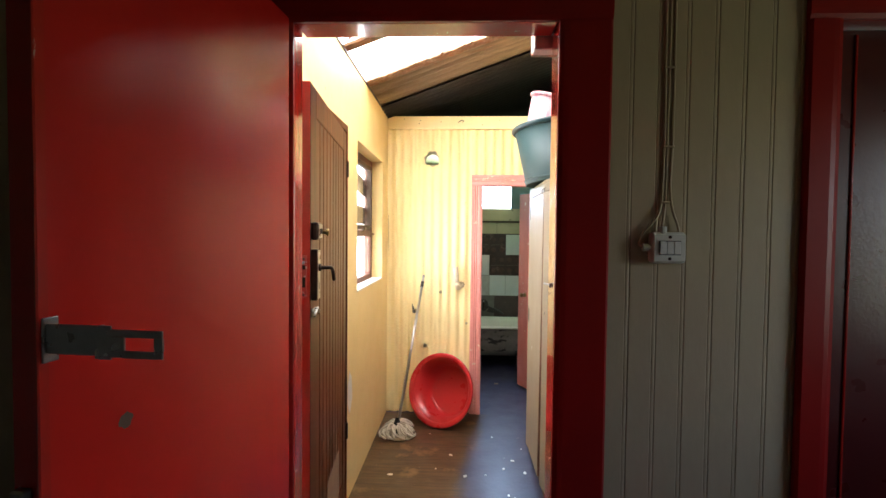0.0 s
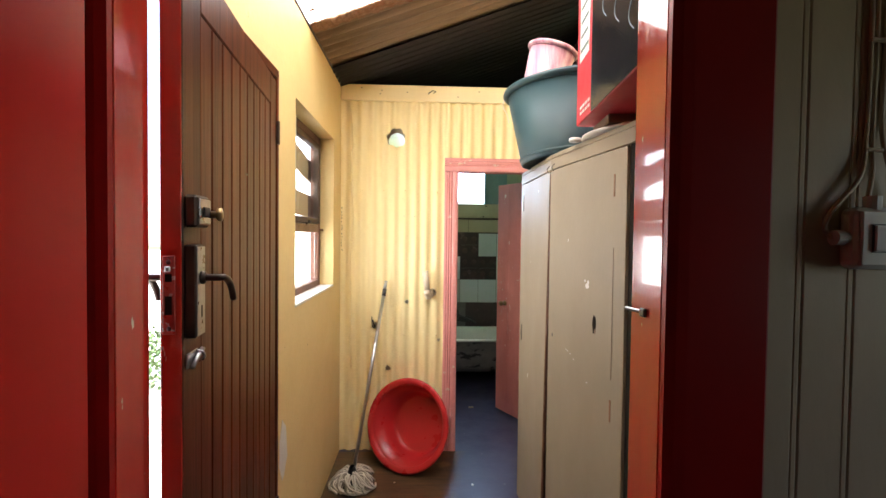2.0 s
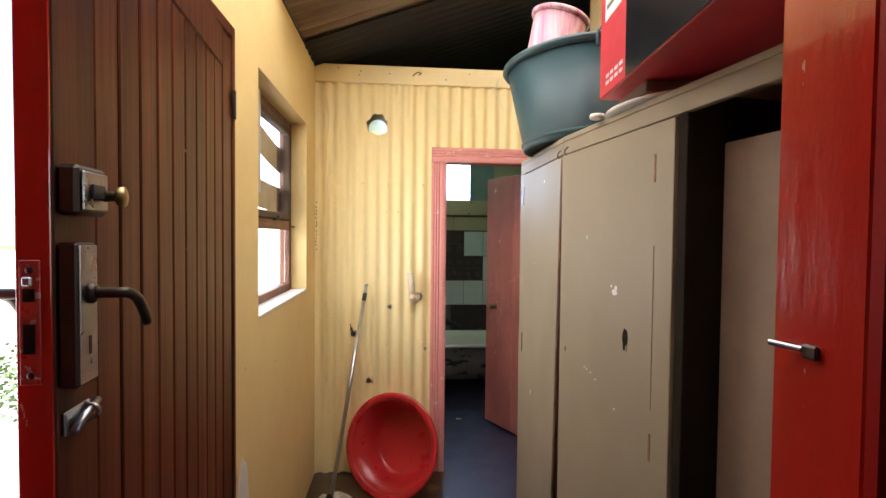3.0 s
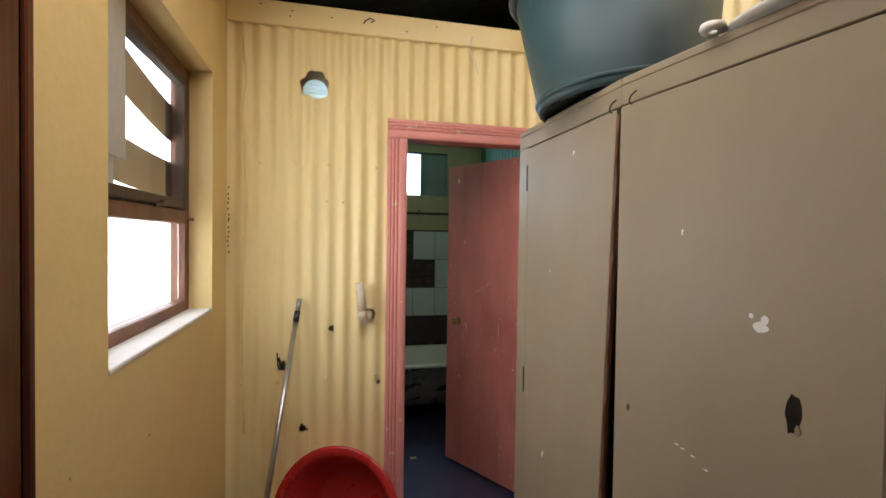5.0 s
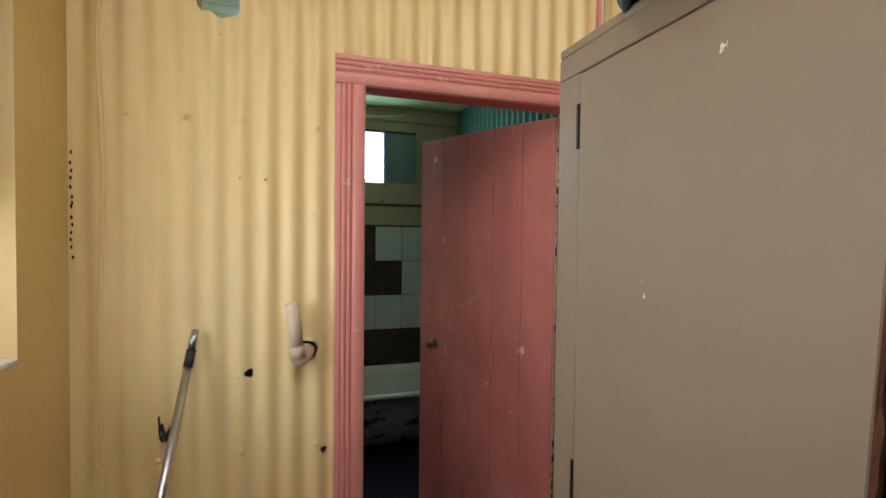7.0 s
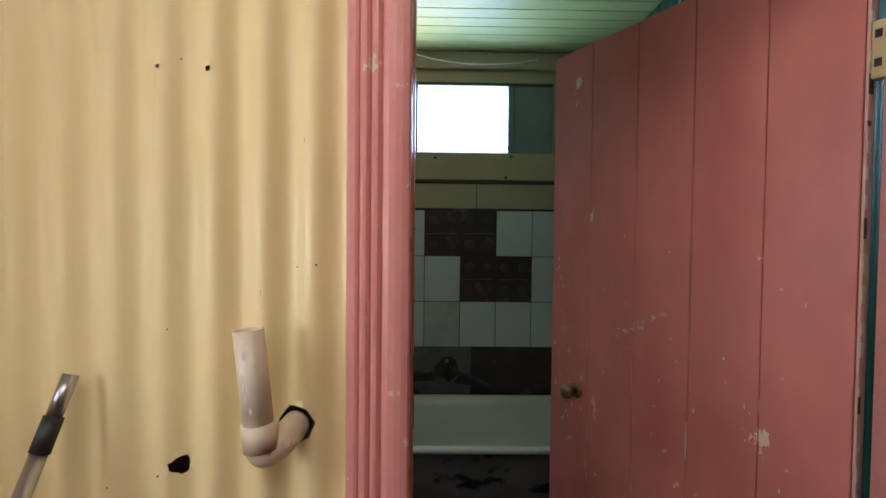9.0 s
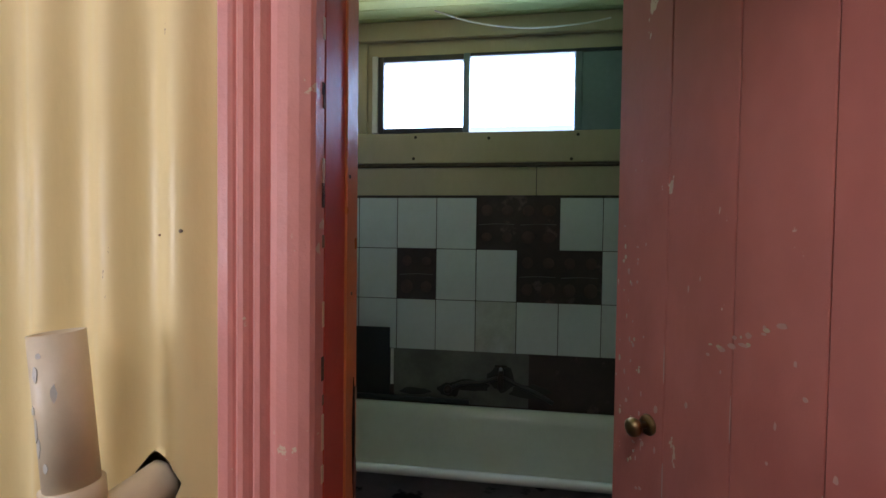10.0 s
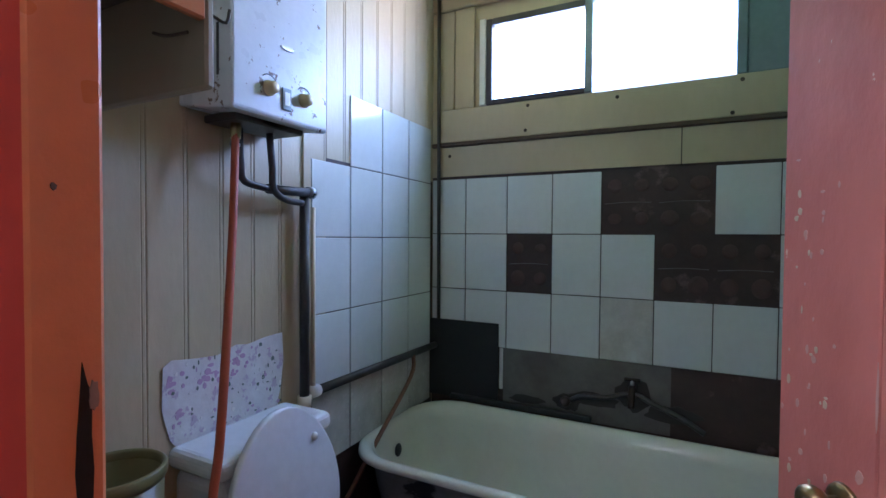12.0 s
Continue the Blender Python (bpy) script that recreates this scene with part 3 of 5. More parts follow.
for i in range(14):
    rs = random.Random(70 + i)
    c = extruded(blotch(XL + 0.006 + rs.uniform(0, 0.006), 1.45 + 0.022 * i + rs.uniform(-0.01, 0.01), 0.006, 0.014, i, 7), 0.002)
    c.transform(Matrix.Translation((0, YC - 0.002, 0)))
    part("rust_speck", c, M_DARKMETAL, iron)
rs = random.Random(93)
for i in range(24):
    xx, zz = rs.uniform(XL + 0.05, 0.07), rs.uniform(0.35, 2.45)
    c = extruded(blotch(xx, zz, rs.uniform(0.0015, 0.0040), rs.uniform(0.002, 0.0045), 500 + i, 7), 0.002)
    c.transform(Matrix.Translation((0, YC + 0.0085 + 0.0088 * math.cos(2 * math.pi * xx / 0.0768) - 0.0012, 0)))
    part("rust_speck", c, rs.choice((M_RUST, M_CARD, M_CARD)), iron)
for xx, zz in ((-0.50, 2.59), (-0.37, 2.55), (-0.36, 2.575), (0.18, 2.54), (0.33, 2.58), (-0.18, 2.565)):
    c = extruded(blotch(xx, zz, 0.012, 0.007, int(700 + 100 * xx), 8), 0.001)
    c.transform(Matrix.Translation((0, YC - 0.0146, 0)))
    part("nail_scar", c, M_CARD, iron)
wrinkle = tube(curve_points([(-0.575, YC + 0.002, 2.44), (-0.560, YC - 0.001, 2.25), (-0.572, YC + 0.001, 2.08), (-0.560, YC, 1.7), (-0.571, YC + 0.001, 1.2), (-0.565, YC, 0.6)], 5), 0.007, 8)
part("painted_seam", wrinkle, M_CORR, iron, smooth=True)
solid("beam_wall_plate", box(XL, XR, YC - 0.014, YC + 0.055, 2.503, 2.615, 0.004), M_CORR, "yellow painted timber plate over the iron wall", "beam")
nail = thing("bent_nail", (-0.02, YC - 0.03, 2.55), "rusty bent nail in the timber plate", "nail")
part("shank", tube([(-0.03, YC - 0.010, 2.556), (-0.025, YC - 0.032, 2.560), (0.0, YC - 0.034, 2.575), (0.022, YC - 0.026, 2.570), (0.004, YC - 0.022, 2.560)], 0.003, 6), M_DARKMETAL, nail)
string = thing("string", (0.52, YC - 0.025, 2.36), "pale string hanging from the timber plate", "string")
part("cord", tube(curve_points([(0.515, YC - 0.024, 2.55), (0.50, YC - 0.028, 2.48), (0.53, YC - 0.026, 2.42), (0.545, YC - 0.028, 2.36)], 6), 0.0025, 6), M_PAPER, string)
solid("corner_trim", box(1.086, 1.102, YC - 0.02, YC - 0.003, 2.14, 2.51, 0.002), M_PINKTRIM, "pink painted corner strip", "trim")

# bathroom lining on the back of the iron wall, with the same hole through it
lining = bmesh.new()
n = 40
hx, hz, hr = HOLE[0], HOLE[1] - 0.010, 0.060


def ring_plate(bm, x0, x1, z0, z1, y, segs=32):
    """A rectangular plate with a round hole."""
    inner, outer_ = [], []
    for i in range(segs):
        a = 2 * math.pi * (i + 0.5) / segs
        c, s_ = math.cos(a), math.sin(a)
        inner.append(bm.verts.new((hx + hr * c, y, hz + hr * s_)))
        k = min((x1 - hx) / c if c > 0 else (x0 - hx) / c, (z1 - hz) / s_ if s_ > 0 else (z0 - hz) / s_)
        outer_.append(bm.verts.new((hx + k * c, y, hz + k * s_)))
    for i in range(segs):
        j = (i + 1) % segs
        bm.faces.new((inner[i], inner[j], outer_[j], outer_[i]))


for y in (YC + 0.07, YC + 0.086):
    ring_plate(lining, hx - 0.16, hx + 0.16, hz - 0.16, hz + 0.16, y)
Y0, Y1 = YC + 0.07, YC + 0.086
box(XL, hx - 0.16, Y0, Y1, 0, 2.50, bm=lining)
box(hx - 0.16, hx + 0.16, Y0, Y1, 0, hz - 0.16, bm=lining)
box(hx - 0.16, hx + 0.16, Y0, Y1, hz + 0.16, 2.50, bm=lining)
box(hx + 0.16, 0.155, Y0, Y1, 0, 2.50, bm=lining)
box(0.155, 1.02, Y0, Y1, 2.066, 2.50, bm=lining)
box(1.02, 1.30, Y0, Y1, 0, 2.50, bm=lining)
solid("wall_bath_front", lining, M_BATHTNG, "buff boarded lining of the bathroom", "wall")

bath_frame = door_frame("door_frame_3", 0.19, 0.997, 2.012, YC, YC + 0.080, M_MAROON, M_PINKTRIM, "pink moulded door frame with chipped paint",
                        stop_mat=M_ORANGE, stop_y=YC + 0.048, far_mat=M_PINKTRIM)

for i, (yy, zz, w, h, m) in enumerate(((YC + 0.0735, 1.180, 0.009, 0.12, M_CAVITYSHADE), (YC + 0.0765, 1.130, 0.009, 0.05, M_WINWOOD), (YC + 0.0775, 1.22, 0.005, 0.02, M_CARD),
                                         (YC + 0.055, 1.45, 0.003, 0.004, M_DARKWOOD), (YC + 0.060, 1.33, 0.003, 0.004, M_DARKWOOD))):
    c = extruded(blotch(0, 0, w, h, 40 + i, 16), 0.0012)
    c.transform(Matrix.Translation((0.1928 + 0.0004 * i, yy, zz)) @ Matrix.Rotation(radians(90), 4, "Z"))
    part("broken_edge", c, m, bath_frame, "splintered hole in the jamb" if i == 0 else "")

# bathroom shell
solid("wall_bath_left", box(XL - 0.10, XL - 0.012, YC + 0.02, YB + 0.10, 0, 2.50), M_BATHTNG, "buff boarded bathroom wall", "wall")
bw = bmesh.new()
box(XL - 0.10, -0.40, YB + 0.02, YB + 0.12, 0, 2.50, bm=bw)
box(-0.40, 0.90, YB + 0.02, YB + 0.12, 0, 1.925, bm=bw)
box(-0.40, 0.90, YB + 0.02, YB + 0.12, 2.325, 2.50, bm=bw)
box(0.90, 1.30, YB + 0.02, YB + 0.12, 0, 2.50, bm=bw)
bath_back = solid("wall_bath_back", bw, M_BATHTNG, "buff painted bathroom wall with a high window", "wall")
green = corrugated(YC + 0.09, YB + 0.02, 0, 2.52, 0.0768, 0.0085, 0.6)
green.transform(Matrix(((0, -1, 0, 1.24), (1, 0, 0, 0), (0, 0, 1, 0), (0, 0, 0, 1))))
solid("wall_bath_right", green, M_GREENCORR, "dark green painted corrugated iron wall", "wall", smooth=True)
ceil = bmesh.new()
y = YC + 0.09
while y < YB + 0.02:
    box(XL - 0.01, 1.235, y + 0.0015, y + 0.0935, 2.503, 2.517, 0.003, bm=ceil)
    y += 0.095
box(XL - 0.1, 1.3, YC + 0.05, YB + 0.1, 2.520, 2.535, bm=ceil)
solid("ceiling_bath", ceil, M_GREENCEIL, "pale green boarded bathroom ceiling", "ceiling")
solid("cornice_bath", box(XL, 1.235, YB - 0.012, YB + 0.018, 2.40, 2.50, 0.006), M_BATHTNG, "buff board along the top of the wall", "trim")
solid("window_apron", box(XL, 1.235, YB - 0.006, YB + 0.018, 1.765, 1.922, 0.004), M_BATHTNG, "buff board below the high window", "trim")
solid("ledge_trim", box(XL, 1.235, YB - 0.014, YB + 0.018, 1.745, 1.764, 0.004), M_DARKWOOD, "narrow dark ledge moulding", "trim")
solid("dado_board", box(XL, 1.235, YB + 0.004, YB + 0.018, 0.0, 1.744), M_BARE, "dark adhesive-stained backing board", "wall")
solid("frieze_board", box(XL, 0.46, YB - 0.002, YB + 0.0035, 1.60, 1.743), M_BATHTNG, "buff board above the tiles", "trim")
solid("frieze_board", box(0.464, 1.235, YB - 0.002, YB + 0.0035, 1.60, 1.743), M_BATHTNG, "buff board above the tiles", "trim")
for xa, xb in ((XL, -0.53), (-0.525, -0.425)):
    solid("upright_board", box(xa, xb, YB - 0.001, YB + 0.018, 1.923, 2.399, 0.003), M_BATHTNG, "buff upright board beside the window", "trim")

# roof: translucent sheet over the near half, rusty iron beyond
def roof_sheet(y0, y1, pitch, amp, lift, mat, name, label, x0=XL - 0.35, x1=XR + 0.5):
    bm = bmesh.new()
    ny = round((y1 - y0) / (pitch / 8))
    rows = []
    for j in range(ny + 1):
        y = y0 + (y1 - y0) * j / ny
        dz = amp * math.cos(2 * math.pi * y / pitch) + lift
        rows.append([bm.verts.new((x, y, roof_z(x) + dz)) for x in (x0, x1)])
    for a, b in zip(rows, rows[1:]):
        bm.faces.new((a[0], a[1], b[1], b[0]))
    return solid(name, bm, mat, label, "roof", smooth=True)


roof_sheet(YF - 0.1, 3.27, 0.09, 0.012, 0.036, M_SKYLIGHT, "roof_skylight", "translucent white roof sheet stained brown")
roof_sheet(3.20, 4.35, 0.09, 0.021, 0.016, M_ROOF, "roof_iron", "rusty brown corrugated iron roof sheet")
roof_sheet(3.74, YB + 0.4, 0.09, 0.012, -0.014, M_NEARBLACK, "roof_dark_iron", "near-black corrugated iron roof sheets")
edge = bmesh.new()
rnd = random.Random(3)
strip = []
drift = 0.0
for i in range(150):
    x = XL - 0.05 + i * 0.0125
    drift = 0.8 * drift + rnd.uniform(-0.008, 0.008)
    lip = 3.178 + drift - (rnd.uniform(0.012, 0.03) if rnd.random() < 0.12 else 0.0)
    strip.append([edge.verts.new((x, yy, roof_z(x) + dz)) for yy, dz in ((lip, -0.004), (3.205, -0.013 + rnd.uniform(-0.003, 0.003)), (3.262 + rnd.uniform(-0.012, 0.018), -0.008), (3.26, 0.0), (lip, 0.001))])
for a, b in zip(strip, strip[1:]):
    for k in range(5):
        edge.faces.new((a[k], a[(k + 1) % 5], b[(k + 1) % 5], b[k]))
edge.faces.new(strip[0])
edge.faces.new(strip[-1][::-1])
bmesh.ops.recalc_face_normals(edge, faces=edge.faces[:])
solid("roof_lap", edge, M_RUST, "flaking rusty edge where the roof sheets overlap", "roof edge", kind="structure")
for yy, w in ((1.95, 0.035), (2.62, 0.045)):
    bm = bmesh.new()
    x = XL - 0.3
    ends = [[bm.verts.new((xx, yy + dy, roof_z(xx) + dz)) for dy, dz in ((-w, 0.018), (w, 0.018), (w * 0.8, 0.005), (-w * 0.8, 0.005))] for xx in (XL - 0.3, XR + 0.45)]
    for k in range(4):
        bm.faces.new((ends[0][k], ends[0][(k + 1) % 4], ends[1][(k + 1) % 4], ends[1][k]))
    bm.faces.new(ends[0])
    bm.faces.new(ends[1][::-1])
    bmesh.ops.recalc_face_normals(bm, faces=bm.faces[:])
    solid("roof_strip", bm, M_RUST, "brown stained joint strip under the translucent sheet", "roof strip")
jb = thing("junction_box", (0.285, 1.56, 2.2), "white plastic box above the doorway corner", "junction box")
part("case", box(0.250, 0.330, YF + 0.106, YF + 0.165, 2.200, 2.275, 0.004), M_WHITEP, jb)
part("lid", box(0.247, 0.333, YF + 0.1655, YF + 0.172, 2.197, 2.278, 0.003), M_WHITEP, jb)
# added walls close the roof void; its darkness is put into their colour
solid("wall_roof_end", box(XL - 0.4, XR + 0.6, YB + 0.30, YB + 0.36, 2.4, 3.6), M_NEARBLACK, "dark end of the roof space", "wall")
solid("wall_roof_side", box(XR + 0.20, XR + 0.26, YC + 0.06, YB + 0.3, 2.5, 3.7), M_NEARBLACK, "dark side of the roof space", "wall")
solid("wall_roof_eave", box(XL - 0.13, XL - 0.08, YC + 0.03, YB + 0.3, 2.5, 2.62), M_NEARBLACK, "dark eave of the roof space", "wall")
solid("eave_strip", box(XL - 0.005, XL + 0.006, YF + 0.11, YC - 0.03, 2.598, 2.612, 0.002), M_DARKMETAL, "thin dark strip along the wall top", "trim")

# ---- doors ----
# red leaf, folded back into the front room
leaf = thing("red_door", (-0.502, 1.368, 0), "glossy dark red flush door standing open", "door", turn=-94.6)
part("leaf", box(0.004, 0.795, -0.042, 0.0, 0.012, 2.232, 0.003), M_RED, leaf, local=True)
part("edge_bead", box(0.782, 0.800, 0.0005, 0.007, 0.012, 2.232, 0.002), M_REDWORN, leaf, local=True)
hasp = part("hasp_plate", box(0.772, 0.796, 0.0075, 0.0115, 1.405, 1.468, 0.001), M_ZINC, leaf, "dull zinc hasp swung out from the edge", local=True)
arm = bmesh.new()                       # stands square off the leaf: runs along y here
box(0.788, 0.7915, 0.004, 0.098, 1.418, 1.460, 0.001, bm=arm)
box(0.797, 0.8005, 0.098, 0.118, 1.416, 1.462, 0.001, bm=arm)
for zz in (1.420, 1.448):
    box(0.800, 0.8035, 0.118, 0.196, zz, zz + 0.010, 0.001, bm=arm)
box(0.800, 0.8035, 0.118, 0.140, 1.4302, 1.4478, bm=arm)
box(0.800, 0.8035, 0.184, 0.196, 1.4302, 1.4478, bm=arm)
box(0.788, 0.8003, 0.0945, 0.0985, 1.417, 1.461, bm=arm)
part("arm", arm, M_ZINC, hasp, local=True)
chip = extruded(blotch(0.64, 1.265, 0.035, 0.03, 9), 0.001)
chip.transform(Matrix.Translation((0, -0.0004, 0)) @ Matrix.Scale(1, 4))
part("paint_chip", chip, M_DARKWOOD, leaf, "dark chip in the paint", local=True)
part("latch", box(0.796, 0.812, -0.030, -0.008, 1.17, 1.23, 0.003), M_ZINC, leaf, local=True)

# dark red door shut in the second frame
d2 = thing("dark_red_door", (1.10, YF + 0.06, 0), "dark red closed door in the side frame", "door")
part("leaf", box(1.146, 1.907, YF + 0.062, YF + 0.098, 0.01, 2.236, 0.003), M_OXBLOOD, d2)
part("stile_bead", box(1.232, 1.240, YF + 0.056, YF + 0.0615, 0.02, 2.22, 0.002), M_REDWORN, d2, "chipped bead")

# outer wooden door, ajar
wd = thing("wooden_door", (XL - 0.004, 2.615, 0), "brown stained boarded outer door standing ajar", "door", turn=-96.3 + 180 + 0)
wd.matrix_basis = Matrix.Translation((XL + 0.004, 2.62, 0)) @ Matrix.Rotation(radians(-90 + 5.9), 4, "Z")
# local: x runs from the hinge to the lock side, y to the passage
DW = 0.925
part("back_panel", box(0.0, DW, -0.040, -0.012, 0.012, 2.15, 0.002), M_DARKWOOD, wd, local=True)
for xa, xb in ((0.0, 0.095), (DW - 0.105, DW)):
    part("stile", box(xa, xb, -0.0415, 0.0, 0.011, 2.151, 0.003), M_WOOD, wd, local=True)
part("top_rail", box(0.0955, DW - 0.1055, -0.0418, 0.0, 2.04, 2.1515, 0.003), M_WOOD, wd, local=True)
part("bottom_rail", box(0.0955, DW - 0.1055, -0.0418, 0.0, 0.0115, 0.19, 0.003), M_WOOD, wd, local=True)
nb = 9
bwid = (DW - 0.201) / nb
for i in range(nb):
    part("board", box(0.0965 + i * bwid, 0.0965 + (i + 1) * bwid - 0.008, -0.0115, -0.003, 0.191, 2.039, 0.0025), M_WOOD, wd, local=True)
part("edge", box(DW + 0.0002, DW + 0.004, -0.041, -0.001, 0.012, 2.15, 0.001), M_REDWORN, wd, "lock edge painted red", local=True)
part("kick_patch", box(0.22, 0.56, -0.0048, -0.0015, 0.10, 0.44, 0.002), M_CARD, wd, "pale plywood patch", local=True)
plate = part("lock_plate", box(DW - 0.053, DW - 0.005, 0.0005, 0.024, 1.334, 1.527, 0.003), M_DARKMETAL, wd, "dark bronze box lock with a worn steel face", local=True)
part("face", box(DW - 0.051, DW - 0.008, 0.0242, 0.0265, 1.338, 1.523, 0.001), M_ZINC, plate, local=True)
part("keyhole", box(DW - 0.033, DW - 0.027, 0.0267, 0.0275, 1.375, 1.400), M_BLACK, plate, local=True)
for side, start in ((1, 0.026), (-1, -0.041)):
    lever = [(DW - 0.030, start, 1.458), (DW - 0.030, start + side * 0.034, 1.458), (DW - 0.040, start + side * 0.043, 1.457), (DW - 0.066, start + side * 0.045, 1.446), (DW - 0.088, start + side * 0.045, 1.424), (DW - 0.100, start + side * 0.045, 1.404)]
    part("handle", tube(curve_points(lever, 5), 0.0075, 10), M_DARKMETAL, plate, local=True, smooth=True)
    part("handle_collar", lathe([(0, 0), (0.014, 0), (0.014, 0.006), (0.010, 0.010), (0, 0.010)], 16, pose(DW - 0.030, start, 1.458, -90 * side)), M_DARKMETAL, plate, local=True, smooth=True)
face = part("faceplate", box(DW + 0.0042, DW + 0.0065, -0.036, -0.012, 1.345, 1.505, 0.001), M_REDCHIPPED, wd, "lock faceplate smeared with red paint", local=True)
for zz, hh in ((1.452, 0.016), (1.385, 0.038)):
    part("latch_slot", box(DW + 0.0066, DW + 0.0075, -0.031, -0.018, zz, zz + hh), M_CAVITYSHADE, face, local=True)
for zz in (1.357, 1.492):
    part("screw", lathe([(0, 0.002), (0.004, 0.0015), (0.005, 0)], 10, pose(DW + 0.0065, -0.024, zz, 0, 90, 0)), M_OXBLOOD, face, local=True, smooth=True)
part("latch_bolt", box(DW + 0.0066, DW + 0.013, -0.030, -0.019, 1.472, 1.484, 0.002), M_ZINC, face, local=True)
rim = part("rim_lock", box(DW - 0.082, DW - 0.004, 0.0005, 0.026, 1.563, 1.630, 0.005), M_DARKMETAL, wd, "dark rim night latch", local=True)
part("cover", box(DW - 0.076, DW - 0.012, 0.0262, 0.030, 1.570, 1.623, 0.002), M_ZINC, rim, local=True)
part("slide", box(DW - 0.060, DW - 0.028, 0.0302, 0.034, 1.586, 1.606, 0.001), M_BLACK, rim, local=True)
part("thumb_turn", lathe([(0, 0), (0.008, 0), (0.007, 0.014), (0.014, 0.018), (0.015, 0.025), (0, 0.028)], 14, pose(DW - 0.066, 0.030, 1.592, -90)), M_BRASS, rim, local=True, smooth=True)
bolt = part("bolt_plate", box(DW - 0.075, DW - 0.012, 0.0005, 0.005, 1.268, 1.300, 0.002), M_ZINC, wd, "broken zinc bolt", local=True)
part("slide_bolt", tube([(DW - 0.080, 0.011, 1.296), (DW - 0.045, 0.012, 1.286), (DW - 0.018, 0.012, 1.272)], 0.006, 8), M_ZINC, bolt, local=True, smooth=True)
part("bolt_staple", tube(curve_points([(DW - 0.062, 0.004, 1.272), (DW - 0.062, 0.020, 1.280), (DW - 0.060, 0.020, 1.292), (DW - 0.060, 0.004, 1.298)], 4), 0.003, 6), M_ZINC, bolt, local=True, smooth=True)
for zz in (0.45, 1.95):
    part("hinge", tube([(-0.004, 0.008, zz - 0.045), (-0.004, 0.008, zz + 0.045)], 0.007, 8), M_DARKMETAL, wd, local=True)
for xx, zz in ((0.42, 1.73), (0.40, 1.50), (0.55, 1.02)):
    part("knot_scar", box(xx - 0.012, xx + 0.012, -0.0049, -0.003, zz, zz + 0.006), M_BLACK, wd, local=True)
# its frame in the wall
wf = thing("door_frame_4", (XL - 0.07, 2.62, 0), "dark stained outer door frame", "door frame", kind="structure")
part("jamb", box(XL - 0.12, XL + 0.008, 2.630, 2.650, 0, 2.20, 0.003), M_WOOD, wf)
part("jamb", box(XL + 0.001, -0.594, 1.508, 1.670, 0, 2.20, 0.004), M_REDWORN, wf, "glossy red lock jamb")
part("jamb", box(XL - 0.12, XL + 0.0005, 1.662, 1.672, 0, 2.20, 0.002), M_REDWORN, wf)
part("head", box(XL - 0.12, XL + 0.008, 1.673, 2.629, 2.162, 2.20, 0.003), M_WOOD, wf)

# pink bathroom door
pd = thing("pink_bathroom_door", (0.975, YC + 0.092, 0), "salmon pink painted boarded door standing half open", "door")
pd.matrix_basis = Matrix.Translation((1.004, YC + 0.112, 0)) @ Matrix.Rotation(radians(118), 4, "Z")
PW = 0.79
nb = 5
for i in range(nb):
    a = PW * i / nb
    part("board", box(a + 0.0008, a + PW / nb - 0.0008, -0.002, 0.030, 0.02, 2.005, 0.0018), M_PINK, pd, local=True)
for zz in (0.35, 1.75):
    part("ledge", box(0.06, PW - 0.06, -0.026, -0.0025, zz, zz + 0.11, 0.004), M_PINK, pd, local=True)
part("edge_strip", box(-0.006, -0.001, 0.0, 0.028, 0.02, 2.005, 0.001), M_CHIPPINK, pd, "pale unpainted hinge edge", local=True)
re_ = random.Random(77)
for k in range(36):
    zz = 0.05 + 0.053 * k + re_.uniform(0, 0.02)
    part("chipped_edge", box(-0.0072, -0.0058, re_.uniform(0.012, 0.020), 0.0284, zz, zz + re_.uniform(0.008, 0.038), 0.0004), re_.choice((M_IVORY, M_PAPER, M_DARKWOOD)), pd, local=True)
rose = part("knob_rose", lathe([(0, 0), (0.024, 0), (0.022, 0.005), (0.010, 0.008), (0, 0.008)], 20, pose(PW - 0.115, 0.0302, 0.975, -90)), M_BRASS, pd, "worn brass door knob", local=True, smooth=True)
part("knob", lathe([(0, 0.008), (0.008, 0.008), (0.008, 0.024), (0.016, 0.029), (0.021, 0.038), (0.020, 0.048), (0.012, 0.054), (0, 0.055)], 20, pose(PW - 0.115, 0.030, 0.975, -90)), M_BRASS, rose, local=True, smooth=True)
for zz in (1.72, 0.28):
    part("hinge", box(-0.030, -0.0065, 0.004, 0.026, zz, zz + 0.10, 0.002), M_KNOB, pd, "cream painted butt hinge", local=True)
    for dz in (0.02, 0.07):
        part("hinge_slot", box(-0.022, -0.012, 0.0262, 0.0275, zz + dz, zz + dz + 0.014), M_BLACK, pd, local=True)
rnd = random.Random(11)
spots = [(rnd.uniform(0.05, PW - 0.03), rnd.uniform(0.35, 1.35), rnd.uniform(0.003, 0.010), rnd.uniform(0.004, 0.016)) for i in range(46)]
spots += [(0.395 + 0.011 * i + rnd.uniform(-0.012, 0.012), 1.245 - 0.006 * i + rnd.uniform(-0.010, 0.012), rnd.uniform(0.005, 0.020), rnd.uniform(0.004, 0.012)) for i in range(13)]
spots += [(0.158 * k + rnd.uniform(-0.004, 0.004), rnd.uniform(0.3, 1.3), rnd.uniform(0.002, 0.004), rnd.uniform(0.03, 0.11)) for k in (1, 2, 3, 4) for i in range(4)]
